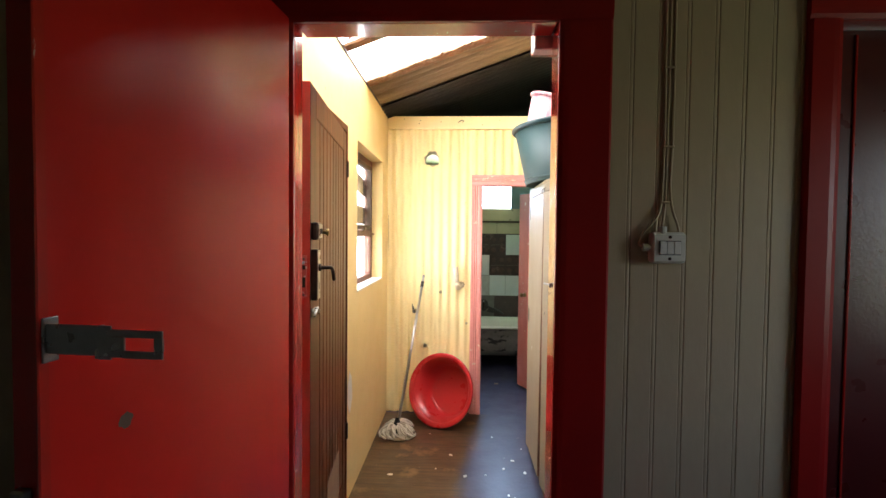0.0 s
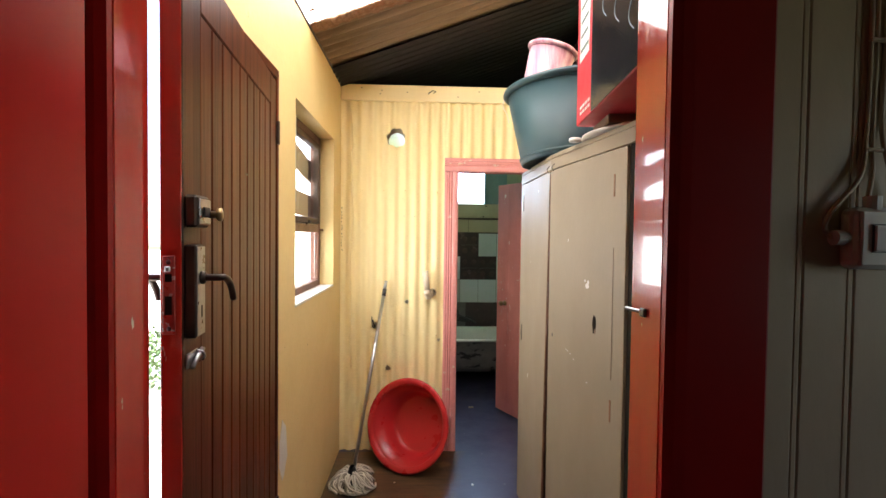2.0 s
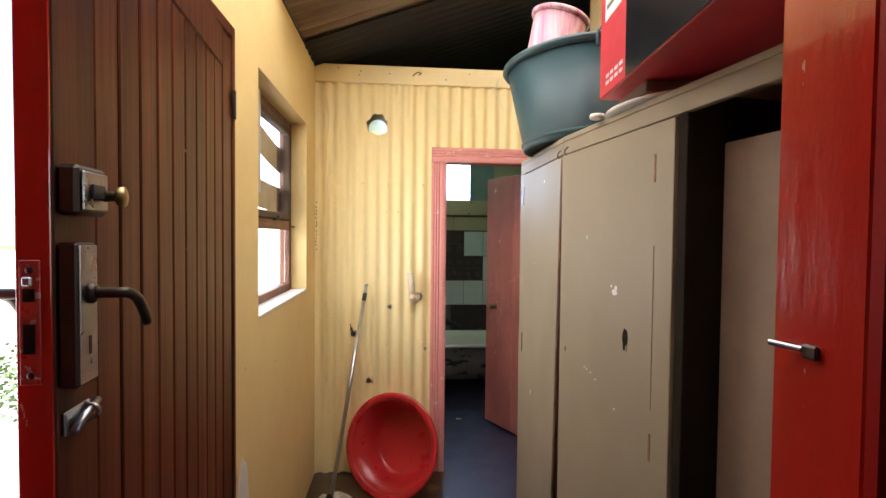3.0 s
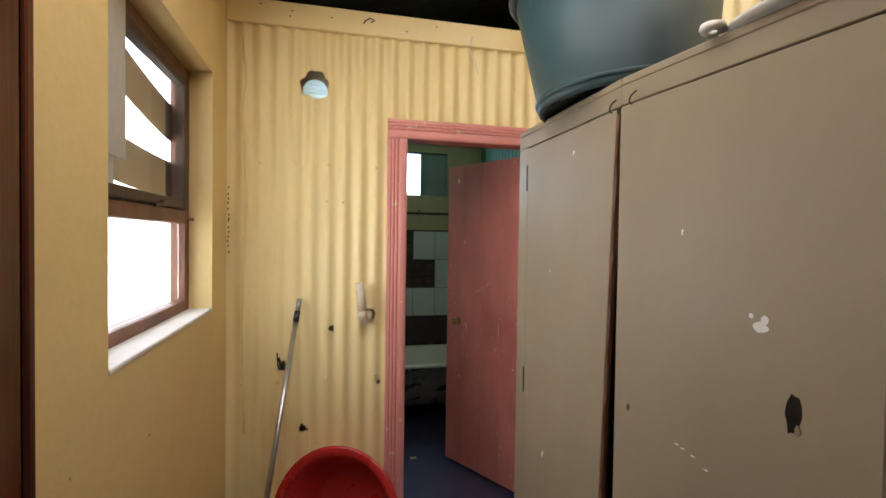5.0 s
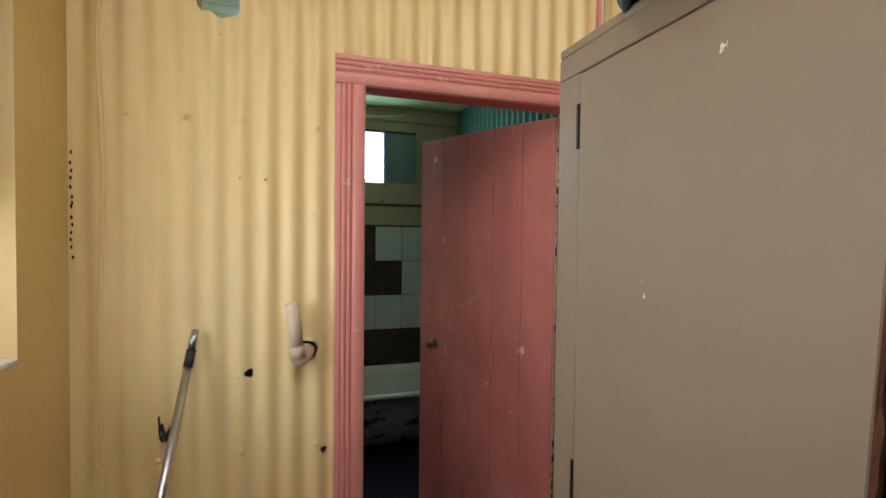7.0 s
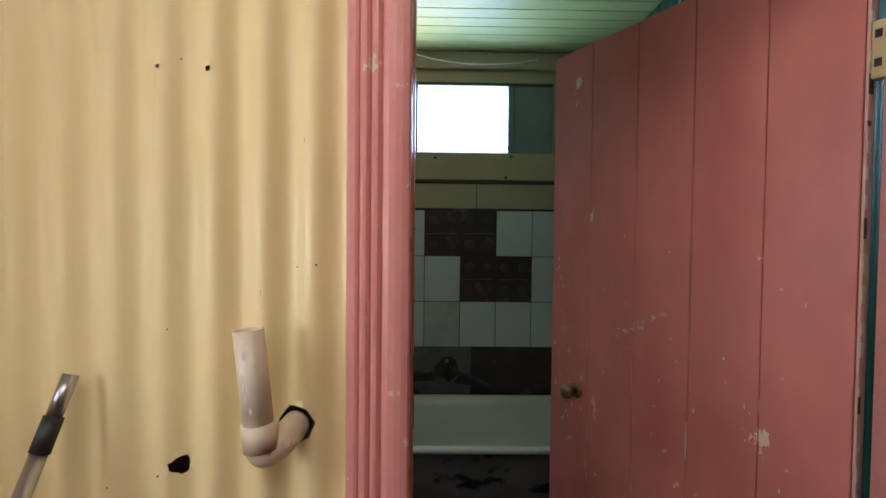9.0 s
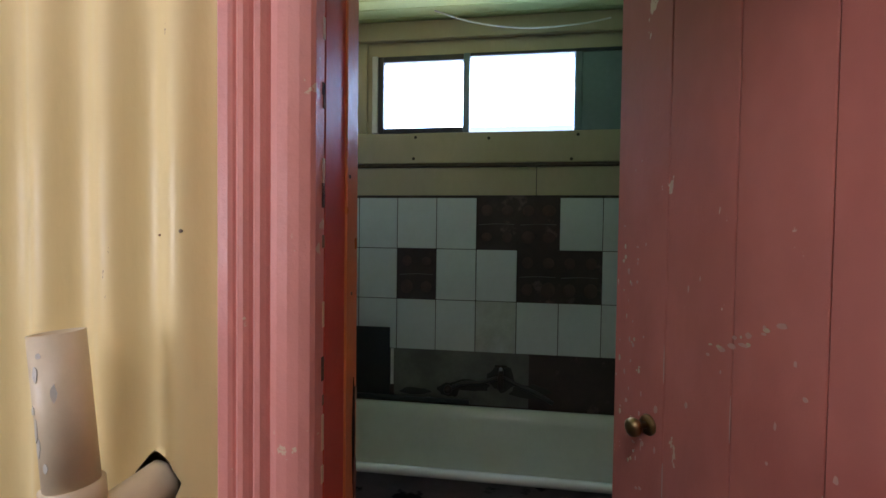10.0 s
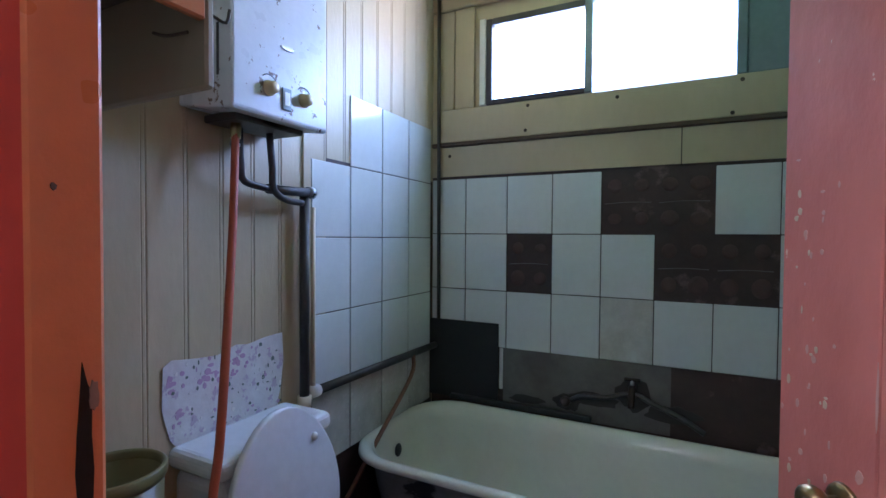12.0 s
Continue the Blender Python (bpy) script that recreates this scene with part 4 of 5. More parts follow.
spots += [(PW - 0.115 + rnd.uniform(-0.04, 0.05), rnd.uniform(0.80, 1.04), rnd.uniform(0.004, 0.012), rnd.uniform(0.006, 0.02)) for i in range(10)]
spots += [(PW - rnd.uniform(0.006, 0.10), rnd.uniform(0.86, 1.42), rnd.uniform(0.002, 0.008), rnd.uniform(0.003, 0.015)) for i in range(40)]
for i, (a, zz, cw, ch) in enumerate(spots):
    c = extruded(blotch(a, zz, cw, ch, i, 9), 0.001)
    c.transform(Matrix.Translation((0, 0.0298, 0)))
    part("paint_chip", c, rnd.choice((M_IVORY, M_CHIPPINK, M_CHIPPINK)), pd, local=True)

# ---- passage window ----
win = thing("window_1", (XL - 0.12, 3.39, 1.2), "weathered brown timber casement window in a deep reveal", "window", kind="structure")
fx0, fx1 = XL - 0.145, XL - 0.085
for ya, yb in ((2.926, 2.972), (3.808, 3.854)):
    part("frame_upright", box(fx0, fx1, ya, yb, 1.213, 2.174, 0.004), M_WINWOOD, win)
for za, zb in ((1.213, 1.262), (1.565, 1.615), (2.126, 2.174)):
    part("frame_rail", box(fx0 + 0.001, fx1 - 0.001, 2.9725, 3.8075, za, zb, 0.004), M_WINWOOD, win)
sash = part("sash", box(fx1 - 0.030, fx1 + 0.008, 3.765, 3.8070, 1.62, 2.122, 0.004), M_DARKWOOD, win, "dark casement sash")
part("sash_rail", box(fx1 - 0.030, fx1 + 0.008, 2.98, 3.7645, 1.617, 1.652, 0.004), M_DARKWOOD, sash)
part("sash_rail", box(fx1 - 0.030, fx1 + 0.008, 2.98, 3.7645, 2.088, 2.122, 0.004), M_DARKWOOD, sash)
part("stay", tube(curve_points([(fx1 + 0.012, 3.50, 1.63), (fx1 + 0.03, 3.46, 1.622), (fx1 + 0.022, 3.40, 1.612)], 5), 0.006, 8), M_DARKMETAL, win, "rusty window stay")
part("peg", tube([(fx1, 3.83, 1.585), (fx1 + 0.022, 3.838, 1.581)], 0.006, 8), M_RUST, win)
for za, zb in ((1.263, 1.564), (1.653, 2.087)):
    g = part("pane", box(fx0 + 0.030, fx0 + 0.034, 2.973, 3.807, za, zb), M_GLASS, win)
    g.visible_shadow = False
part("sill", box(XL - 0.086, XL + 0.004, 2.928, 3.852, 1.2125, 1.226, 0.003), M_PAPER, win, "flaking white window sill")
# two bowed brown bands added behind the upper glass
bands = thing("window_band", (XL - 0.17, 3.4, 1.62), "bowed brown bands behind the upper glass", "cardboard")


def bowed(y0, y1, z_at, h, x, bow):
    bm = bmesh.new()
    n = 12
    rows = []
    for i in range(n + 1):
        u = i / n
        yy = y0 + (y1 - y0) * u
        zz = z_at(u)
        dx = bow * math.sin(math.pi * u)
        rows.append([bm.verts.new((x - dx + t, yy, zz + k * h)) for t, k in ((0, 0), (0, 1), (-0.004, 1), (-0.004, 0))])
    for a, b in zip(rows, rows[1:]):
        for k in range(4):
            bm.faces.new((a[k], a[(k + 1) % 4], b[(k + 1) % 4], b[k]))
    bm.faces.new(rows[0])
    bm.faces.new(rows[-1][::-1])
    bmesh.ops.recalc_face_normals(bm, faces=bm.faces[:])
    return bm


part("sheet", bowed(2.95, 3.82, lambda u: 1.66 + 0.05 * (1 - u) ** 2, 0.14, XL - 0.139, 0.004), M_CARD, bands)
part("sheet", bowed(2.95, 3.82, lambda u: 1.88 + 0.16 * (1 - u) ** 1.3, 0.14, XL - 0.139, 0.004), M_CARD, bands)
gb = thing("grey_board", (XL - 0.10, 3.02, 1.64), "grey hardboard scrap fixed over the window edge", "board")
part("panel", box(XL - 0.078, XL - 0.072, 2.93, 3.21, 1.72, 2.17, 0.001), M_GREYBOARD, gb)
part("lower_panel", box(XL - 0.084, XL - 0.079, 2.93, 3.155, 1.63, 1.74, 0.001), M_GREYBOARD, gb)

# ---- cupboard ----
CX, CY0, CY1, CT = 0.503, 1.60, 3.42, 1.915
cup = thing("cupboard", (0.8, 2.5, 0), "tall beige painted built-in cupboard with sagging doors", "cupboard")
NEAR = Matrix.Translation((CX, 2.79, 0)) @ Matrix.Rotation(radians(7.5), 4, "Z") @ Matrix.Translation((-CX, -2.79, 0))   # the near bay stands askew


def near_part(name, bm, material, parent, label=""):
    bm.transform(NEAR)
    return part(name, bm, material, parent, label)


part("top_panel", box(CX, XR - 0.004, 2.7905, CY1 + 0.001, CT - 0.02, CT, 0.003), M_BEIGE, cup)
part("end_panel", box(CX + 0.021, XR - 0.004, CY1 - 0.02, CY1, 0.0, CT - 0.0205, 0.002), M_BEIGE, cup)
part("back_panel", box(XR - 0.016, XR - 0.005, CY0 + 0.021, CY1 - 0.021, 0.1, CT - 0.021), M_DARKWOOD, cup)
part("bottom_panel", box(CX + 0.022, XR - 0.017, 2.80, CY1 - 0.021, 0.09, 0.11), M_DARKWOOD, cup)
part("plinth", box(CX + 0.03, CX + 0.045, 2.80, CY1 - 0.021, 0.0, 0.089), M_DARKWOOD, cup)
part("top_rail", box(CX, CX + 0.02, 2.7905, CY1 + 0.001, 1.848, CT - 0.0205, 0.002), M_BEIGE, cup)
part("far_stile", box(CX, CX + 0.02, 3.345, CY1 + 0.001, 0.06, 1.8475, 0.002), M_BEIGE, cup)
part("divider", box(CX + 0.06, XR - 0.017, 2.79, 2.805, 0.111, CT - 0.021), M_DARKWOOD, cup)
near_part("top_panel", box(CX, XR - 0.09, CY0, 2.7895, CT - 0.02, CT, 0.003), M_BEIGE, cup)
near_part("near_panel", box(CX + 0.021, XR - 0.10, CY0, CY0 + 0.02, 0.0, CT - 0.0205, 0.002), M_BEIGE, cup)
near_part("bottom_panel", box(CX + 0.022, XR - 0.12, CY0 + 0.021, 2.785, 0.09, 0.11), M_DARKWOOD, cup)
near_part("plinth", box(CX + 0.03, CX + 0.045, CY0 + 0.021, 2.785, 0.0, 0.089), M_DARKWOOD, cup)
near_part("top_rail", box(CX, CX + 0.02, CY0, 2.7895, 1.848, CT - 0.0205, 0.002), M_BEIGE, cup)
# the open bay's shade is put into the colour of these two parts
near_part("mid_stile", box(CX + 0.004, CX + 0.02, 2.145, 2.176, 0.11, 1.8475, 0.002), M_CAVITYSHADE, cup)
near_part("mid_panel", box(CX + 0.021, XR - 0.12, 2.15, 2.165, 0.111, CT - 0.021), M_CAVITYSHADE, cup)
near_part("inner_board", box(CX + 0.10, CX + 0.115, 1.70, 2.135, 0.111, 1.775, 0.003), M_CARD, cup, "raw board standing inside")
# far door, sagging so that a wedge opens along its lock edge
fdm = extruded([(2.885, 0.085), (3.341, 0.085), (3.341, 1.843), (2.806, 1.843)], 0.018)
bmesh.ops.bevel(fdm, geom=fdm.edges[:], offset=0.002, segments=1, affect="EDGES")
fdm.transform(Matrix.Translation((CX + 0.0155, 0, 0)) @ Matrix.Rotation(radians(90), 4, "Z"))
fd = part("far_door", fdm, M_BEIGE, cup, "beige door hanging askew")
raw = bmesh.new()
rings_ = []
for k in range(60):
    zz = 0.09 + k * 0.0295
    ya = 2.885 - 0.079 * (zz - 0.085) / 1.758
    jut = 0.0045 + 0.0020 * math.sin(1.1 * k) + 0.0015 * math.sin(2.7 * k + 1)
    rings_.append([raw.verts.new((CX + dx, yy, zz)) for dx, yy in ((-0.001, ya), (0.003, ya - jut), (0.014, ya - jut * 0.8), (0.014, ya))])
for a, b in zip(rings_, rings_[1:]):
    for k in range(4):
        raw.faces.new((a[k], a[(k + 1) % 4], b[(k + 1) % 4], b[k]))
raw.faces.new(rings_[0])
raw.faces.new(rings_[-1][::-1])
bmesh.ops.recalc_face_normals(raw, faces=raw.faces[:])
part("raw_edge", raw, M_WINWOOD, fd, "bare splintered edge")
nd = near_part("near_door", box(CX - 0.004, CX + 0.0165, 2.18, 2.788, 0.085, 1.843, 0.002), M_BEIGE, cup, "beige door with a gouged hole")
for zz in (0.975, 1.725):
    near_part("hinge", box(CX - 0.006, CX + 0.001, 2.249, 2.257, zz - 0.037, zz + 0.037, 0.001), M_RUST, nd, "rusty hinge")
for zz in (1.02, 1.74):
    part("hinge", box(CX - 0.0045, CX + 0.001, 3.342, 3.350, zz - 0.045, zz + 0.045, 0.001), M_DARKMETAL, cup)
near_part("panel_line", box(CX - 0.0055, CX - 0.0038, 2.250, 2.2515, 1.08, 1.52), M_CARD, nd)


def on_front(outline_y, outline_z, w, h, seed, material, name, out=0.0048, n=14):
    bm = extruded(blotch(0, 0, w, h, seed, n), 0.0012)
    bm.transform(Matrix.Translation((CX - out, outline_y, outline_z)) @ Matrix.Rotation(radians(-90), 4, "Z"))
    return near_part(name, bm, material, nd)


on_front(2.372, 1.240, 0.028, 0.075, 5, M_CAVITYSHADE, "gouge", out=0.0052)
on_front(2.364, 1.218, 0.010, 0.020, 15, M_CARD, "gouge", out=0.0058)
on_front(2.430, 1.374, 0.030, 0.020, 6, M_PAPER, "paint_scab")
on_front(2.423, 1.387, 0.016, 0.020, 7, M_PAPER, "paint_scab")
on_front(2.447, 1.392, 0.010, 0.010, 8, M_PAPER, "paint_scab")
on_front(2.74, 1.13, 0.010, 0.020, 16, M_BLACK, "gouge")
for i, (yy, zz) in enumerate(((2.60, 1.10), (2.585, 1.097), (2.56, 1.092), (2.53, 1.078), (2.42, 1.02))):
    on_front(yy, zz, 0.010, 0.004, 20 + i, M_PAPER, "scratch")
for yy in (2.735, 2.815):
    c = tube(curve_points([(CX - 0.004, yy - 0.010, 1.866), (CX - 0.012, yy, 1.856), (CX - 0.008, yy + 0.012, 1.846), (CX - 0.004, yy + 0.008, 1.838)], 5), 0.002, 6)
    part("wire_staple", c, M_DARKMETAL, cup)

# ---- things on the cupboard ----
bx, by = 0.669, 3.042
BUCKET = Matrix.Translation((bx, by, CT + 0.008)) @ Matrix.Rotation(-0.058, 4, "Y") @ Matrix.Rotation(-0.04, 4, "X")
bucket = thing("bucket", (bx, by, CT), "large grey-green plastic bucket with a rolled rim", "bucket")
prof = [(0, 0.012), (0.228, 0.012), (0.232, 0.0), (0.242, 0.0), (0.247, 0.012), (0.246, 0.030), (0.296, 0.345), (0.292, 0.345), (0.240, 0.032), (0.230, 0.022), (0, 0.020)]
part("body", lathe(prof, 64, BUCKET), M_BUCKET, bucket, smooth=True)
part("rim", lathe([(0.292, 0.335), (0.298, 0.333), (0.310, 0.340), (0.317, 0.350), (0.314, 0.361), (0.302, 0.365), (0.292, 0.357), (0.292, 0.335)], 64, BUCKET), M_BUCKET, bucket, smooth=True)
part("foot_ring", lathe([(0.2475, 0.020), (0.2515, 0.022), (0.2525, 0.030), (0.2495, 0.034), (0.2475, 0.020)], 64, BUCKET), M_BUCKET, bucket, smooth=True)
ear = tube(curve_points([(-0.045, -0.318, 0.30), (-0.045, -0.326, 0.352), (-0.02, -0.322, 0.372), (0.03, -0.318, 0.372), (0.06, -0.312, 0.362)], 5), 0.006, 8)
ear.transform(BUCKET)
part("wire_handle", ear, M_BUCKET, bucket, "folded wire handle end", smooth=True)
pail = thing("small_pail", (bx - 0.09, by + 0.03, CT + 0.16), "faded pink and white plastic pail tilted inside the bucket", "pail")
pm = pose(bx - 0.190, by, CT + 0.25, 4, 16, 0)
part("body", lathe([(0, 0), (0.078, 0), (0.082, 0.01), (0.112, 0.30), (0.108, 0.30), (0.078, 0.014), (0, 0.012)], 40, pm), M_PINKPLASTIC, pail, smooth=True)
part("rim", lathe([(0.108, 0.290), (0.113, 0.288), (0.124, 0.296), (0.125, 0.306), (0.117, 0.312), (0.108, 0.306), (0.108, 0.290)], 40, pm), M_PINKPLASTIC, pail, "pink rolled rim", smooth=True)
lidt = thing("toilet_seat_lid", (0.60, 2.42, CT), "white plastic seat lying flat under the carton", "toilet seat")
part("ring", lathe([(0.12, 0.0), (0.185, 0.0), (0.196, 0.006), (0.195, 0.013), (0.18, 0.018), (0.13, 0.018), (0.12, 0.010), (0.12, 0.0)], 40, pose(0.722, 2.43, CT + 0.002), 1.0, 1.15), M_WHITEP, lidt, smooth=True)
part("hinge_lug", lathe([(0.008, 0), (0.022, 0), (0.024, 0.006), (0.022, 0.014), (0.008, 0.014), (0.008, 0)], 18, pose(0.522, 2.53, CT + 0.004)), M_WHITEP, lidt, smooth=True)
cart = thing("red_carton", (0.75, 2.05, CT + 0.03), "red printed carton with a black glossy side on the cupboard", "box")
CART = Matrix.Translation((0.514, 2.495, 0)) @ Matrix.Rotation(radians(-5.2), 4, "Z")   # overhangs the front of the cupboard at its near end
CB = CT + 0.053


def cart_part(name, bm, material, label=""):
    bm.transform(CART)
    return part(name, bm, material, cart, label)


cart_part("body", box(0, 0.40, -0.86, 0, CB, CB + 0.58, 0.004), M_CARTON)
cart_part("bottom_flap", box(0.06, 0.37, -0.20, -0.012, CT + 0.021, CB - 0.0005, 0.003), M_CARD, "brown cardboard flap under the carton")
cart_part("black_side", box(-0.0035, 0.0005, -0.857, -0.218, CB + 0.003, CB + 0.577), M_BLACKGLOSS, "black glossy printed side")
for i in range(3):
    sw_ = [(-0.004, -0.62 + 0.12 * i + 0.04 * math.sin(0.8 * k), CB + 0.10 + 0.07 * i + 0.025 * k) for k in range(6)]
    cart_part("print_swoosh", tube(curve_points(sw_, 3), 0.0014, 5), M_ALU)
cart_part("label", box(-0.0012, 0.0004, -0.175, -0.045, CB + 0.22, CB + 0.50), M_PAPER, "white printed label")
for i in range(4):
    cart_part("print_line", box(-0.0022, -0.0011, -0.165 + 0.01 * (i % 2), -0.06, CB + 0.25 + 0.05 * i, CB + 0.262 + 0.05 * i), M_INK)
for row in range(2):
    for i in range(4):
        cart_part("print_bar", box(-0.0012, 0.0004, -0.19 + i * 0.036, -0.166 + i * 0.036, CB + 0.028 + 0.02 * row, CB + 0.038 + 0.02 * row), M_PAPER)

# ---- things at the iron wall ----
tubm = thing("red_basin", (-0.12, 3.9, 0), "round red plastic basin leaning on the wall", "basin")
BASE = [(0, 0.006), (0.170, 0.006), (0.184, 0.0), (0.199, 0.012), (0.222, 0.06), (0.262, 0.205), (0.257, 0.207), (0.214, 0.062), (0.190, 0.020), (0.176, 0.013), (0, 0.011)]
LIP = [(0.257, 0.204), (0.264, 0.201), (0.287, 0.207), (0.300, 0.215), (0.301, 0.223), (0.290, 0.226), (0.268, 0.220), (0.257, 0.213), (0.257, 0.204)]
tub_m = Matrix.Translation((-0.153, 3.842, 0.296)) @ Matrix.Rotation(radians(-27), 4, "Z") @ Matrix.Rotation(radians(73), 4, "X") @ Matrix.Translation((0, 0, -0.22))
part("bowl", lathe(BASE, 64, tub_m), M_REDPLASTIC, tubm, smooth=True)
part("rim", lathe(LIP, 64, tub_m), M_REDPLASTIC, tubm, smooth=True)

mop = thing("mop", (-0.475, 3.62, 0), "string mop with a steel handle leaning on the wall", "mop")
top, low = Vector((-0.318, YC - 0.016, 1.225)), Vector((-0.470, 3.635, 0.10))
part("handle", tube([low, top - (top - low).normalized() * 0.09], 0.0115, 14), M_METAL, mop, smooth=True)
part("grip", tube([top - (top - low).normalized() * 0.11, top - (top - low).normalized() * 0.06], 0.0135, 14), M_BLACK, mop, smooth=True)
part("hanger", tube([top - (top - low).normalized() * 0.06, top], 0.011, 14), M_METAL, mop, smooth=True)
part("socket", lathe([(0.014, 0.10), (0.022, 0.08), (0.035, 0.03), (0.05, 0.0), (0.014, 0.0)], 18, pose(-0.475, 3.62, 0.045, 14, 0, 0)), M_BLACK, mop, smooth=True)
rnd = random.Random(21)
head = bmesh.new()
for i in range(90):
    a = rnd.uniform(0, 2 * math.pi)
    r = rnd.uniform(0.06, 0.150)
    b = a + rnd.uniform(-0.5, 0.5)
    p0 = Vector((-0.475, 3.62, 0.065))
    p1 = p0 + Vector((0.55 * r * math.cos(a), 0.5 * r * math.sin(a), rnd.uniform(0.01, 0.05)))
    p2 = Vector((-0.475 + r * math.cos(b), 3.62 + 0.9 * r * math.sin(b), rnd.uniform(0.015, 0.06)))
    p3 = Vector((-0.475 + 0.95 * r * math.cos(b + 0.6), 3.62 + 0.85 * r * math.sin(b + 0.6), 0.009))
    tube(curve_points([p0, p1, p2, p3], 4), 0.0068, 6, bm=head)
part("mop_head", head, M_MOP, mop, "tangled grey cotton strands", smooth=True)

dp = thing("drain_pipe_stub", (0.0, YC, 1.12), "cream painted plastic pipe elbow from the wall", "pipe")
part("pipe", lathe([(0.0185, 0), (0.0215, 0), (0.0215, 0.155), (0.0185, 0.155), (0.0185, 0)], 28, Matrix.Translation((-0.024, YC - 0.048, 1.147)) @ Matrix.Rotation(radians(-6.2), 4, "Y")), M_IVORY, dp, smooth=True)
part("collar", tube([(-0.0262, YC - 0.048, 1.166), (-0.0222, YC - 0.048, 1.128)], 0.0248, 28), M_IVORY, dp, smooth=True)
part("elbow", tube(curve_points([(-0.0225, YC - 0.048, 1.134), (-0.020, YC - 0.047, 1.124), (-0.013, YC - 0.040, 1.122), (0.002, YC - 0.016, 1.131), (0.010, YC + 0.02, 1.138)], 6), 0.0222, 22), M_IVORY, dp, smooth=True)
for i in range(7):
    rp_ = random.Random(300 + i)
    ang = rp_.uniform(4.2, 5.3)
    pz = 1.285 - 0.016 * i
    c = extruded(blotch(0, 0, rp_.uniform(0.003, 0.007), rp_.uniform(0.006, 0.024), i, 9), 0.001)
    c.transform(Matrix.Translation((-0.024 - 0.1086 * (pz - 1.147) + 0.0220 * math.cos(ang), YC - 0.048 + 0.0220 * math.sin(ang), pz)) @ Matrix.Rotation(ang + math.pi / 2, 4, "Z"))
    part("bare_patch", c, M_WHITEP, dp, "chipped patch in the paint")

sk = thing("old_socket", (-0.395, YC, 0.9), "broken black cable outlet in the iron wall", "outlet")
part("stub", tube(curve_points([(-0.395, YC + 0.01, 0.90), (-0.398, YC - 0.02, 0.905), (-0.41, YC - 0.025, 0.95)], 5), 0.005, 6), M_BLACK, sk)
part("stub", tube(curve_points([(-0.40, YC + 0.01, 0.89), (-0.412, YC - 0.016, 0.90), (-0.418, YC - 0.014, 0.97)], 5), 0.003, 6), M_BLACK, sk)

# switch box and cables on the cream boards
sw = thing("light_switch", (0.647, YF, 1.55), "white surface-mounted three-way light switch box", "switch")
part("box", box(0.592, 0.698, YF - 0.026, YF + 0.008, 1.508, 1.603, 0.012, segments=3), M_WHITEP, sw)
part("cover", box(0.598, 0.692, YF - 0.031, YF - 0.0262, 1.514, 1.597, 0.002), M_WHITEP, sw)
part("rocker_frame", box(0.613, 0.677, YF - 0.0326, YF - 0.0311, 1.534, 1.577), M_DARKFRAME, sw, "dark gap round the rockers")
for i in range(3):
    part("rocker", box(0.6145 + i * 0.0206, 0.6342 + i * 0.0206, YF - 0.0365, YF - 0.0327, 1.536, 1.575, 0.0015), M_PAPER, sw)
for zz in (1.523, 1.588):
    part("screw", lathe([(0, 0.0015), (0.005, 0.0015), (0.005, 0)], 10, pose(0.645, YF - 0.0311, zz, 90)), M_DARKMETAL, sw)
part("gland", tube([(0.630, YF - 0.012, 1.599), (0.630, YF - 0.012, 1.620)], 0.012, 12), M_WHITEP, sw)
for xx in (0.583, 0.574):
    part("gland", tube([(xx + 0.012, YF - 0.010, 1.556), (xx - 0.002, YF - 0.010, 1.556)], 0.009 if xx > 0.58 else 0.012, 12), M_WHITEP, sw)
cab = thing("switch_cable", (0.61, YF, 1.6), "painted-over cables running up the wall", "cable")
CABLES = [[(0.634, 2.74), (0.633, 2.3), (0.635, 1.9), (0.632, 1.72), (0.618, 1.655), (0.588, 1.615), (0.568, 1.590), (0.562, 1.570), (0.574, 1.556)],
          [(0.644, 2.74), (0.646, 2.3), (0.644, 1.9), (0.642, 1.72), (0.636, 1.66), (0.630, 1.616)],
          [(0.660, 2.74), (0.660, 2.3), (0.660, 1.9), (0.656, 1.74), (0.662, 1.67), (0.676, 1.630), (0.682, 1.602), (0.676, 1.590)]]
for line in CABLES:
    part("cable", tube(curve_points([(x, YF + 0.004 if z > 1.7 else YF - 0.004, z) for x, z in line], 5), 0.0038, 6), M_TNG, cab, smooth=True)
for zz in (2.10, 1.86, 1.69):
    part("clip", box(0.629, 0.664, YF - 0.003, YF + 0.006, zz, zz + 0.007, 0.002), M_TNG, cab)

# ---- bathroom ----
bath = thing("bathtub", (0.3, 5.7, 0), "old cream enamelled bathtub with a rolled rim on claw feet", "bathtub")


def tub_ring(cx, cy, hx_, hy, r, z, n=12):
    """A rounded rectangle, as a list of points."""
    out = []
    for k, (sx, sy) in enumerate(((1, 1), (-1, 1), (-1, -1), (1, -1))):
        for i in range(n + 1):
            a = math.pi / 2 * (k + i / n)
            out.append((cx + sx * (hx_ - r) + r * math.cos(a), cy + sy * (hy - r) + r * math.sin(a), z))
    return out


def rings_mesh(rings, cap_end=True):
    bm = bmesh.new()
    vs = [[bm.verts.new(p) for p in ring] for ring in rings]
    for a, b in zip(vs, vs[1:]):
        for i in range(len(a)):
            j = (i + 1) % len(a)
            bm.faces.new((a[i], a[j], b[j], b[i]))
    if cap_end:
        bm.faces.new(vs[-1])
    bmesh.ops.recalc_face_normals(bm, faces=bm.faces[:])
    return bm


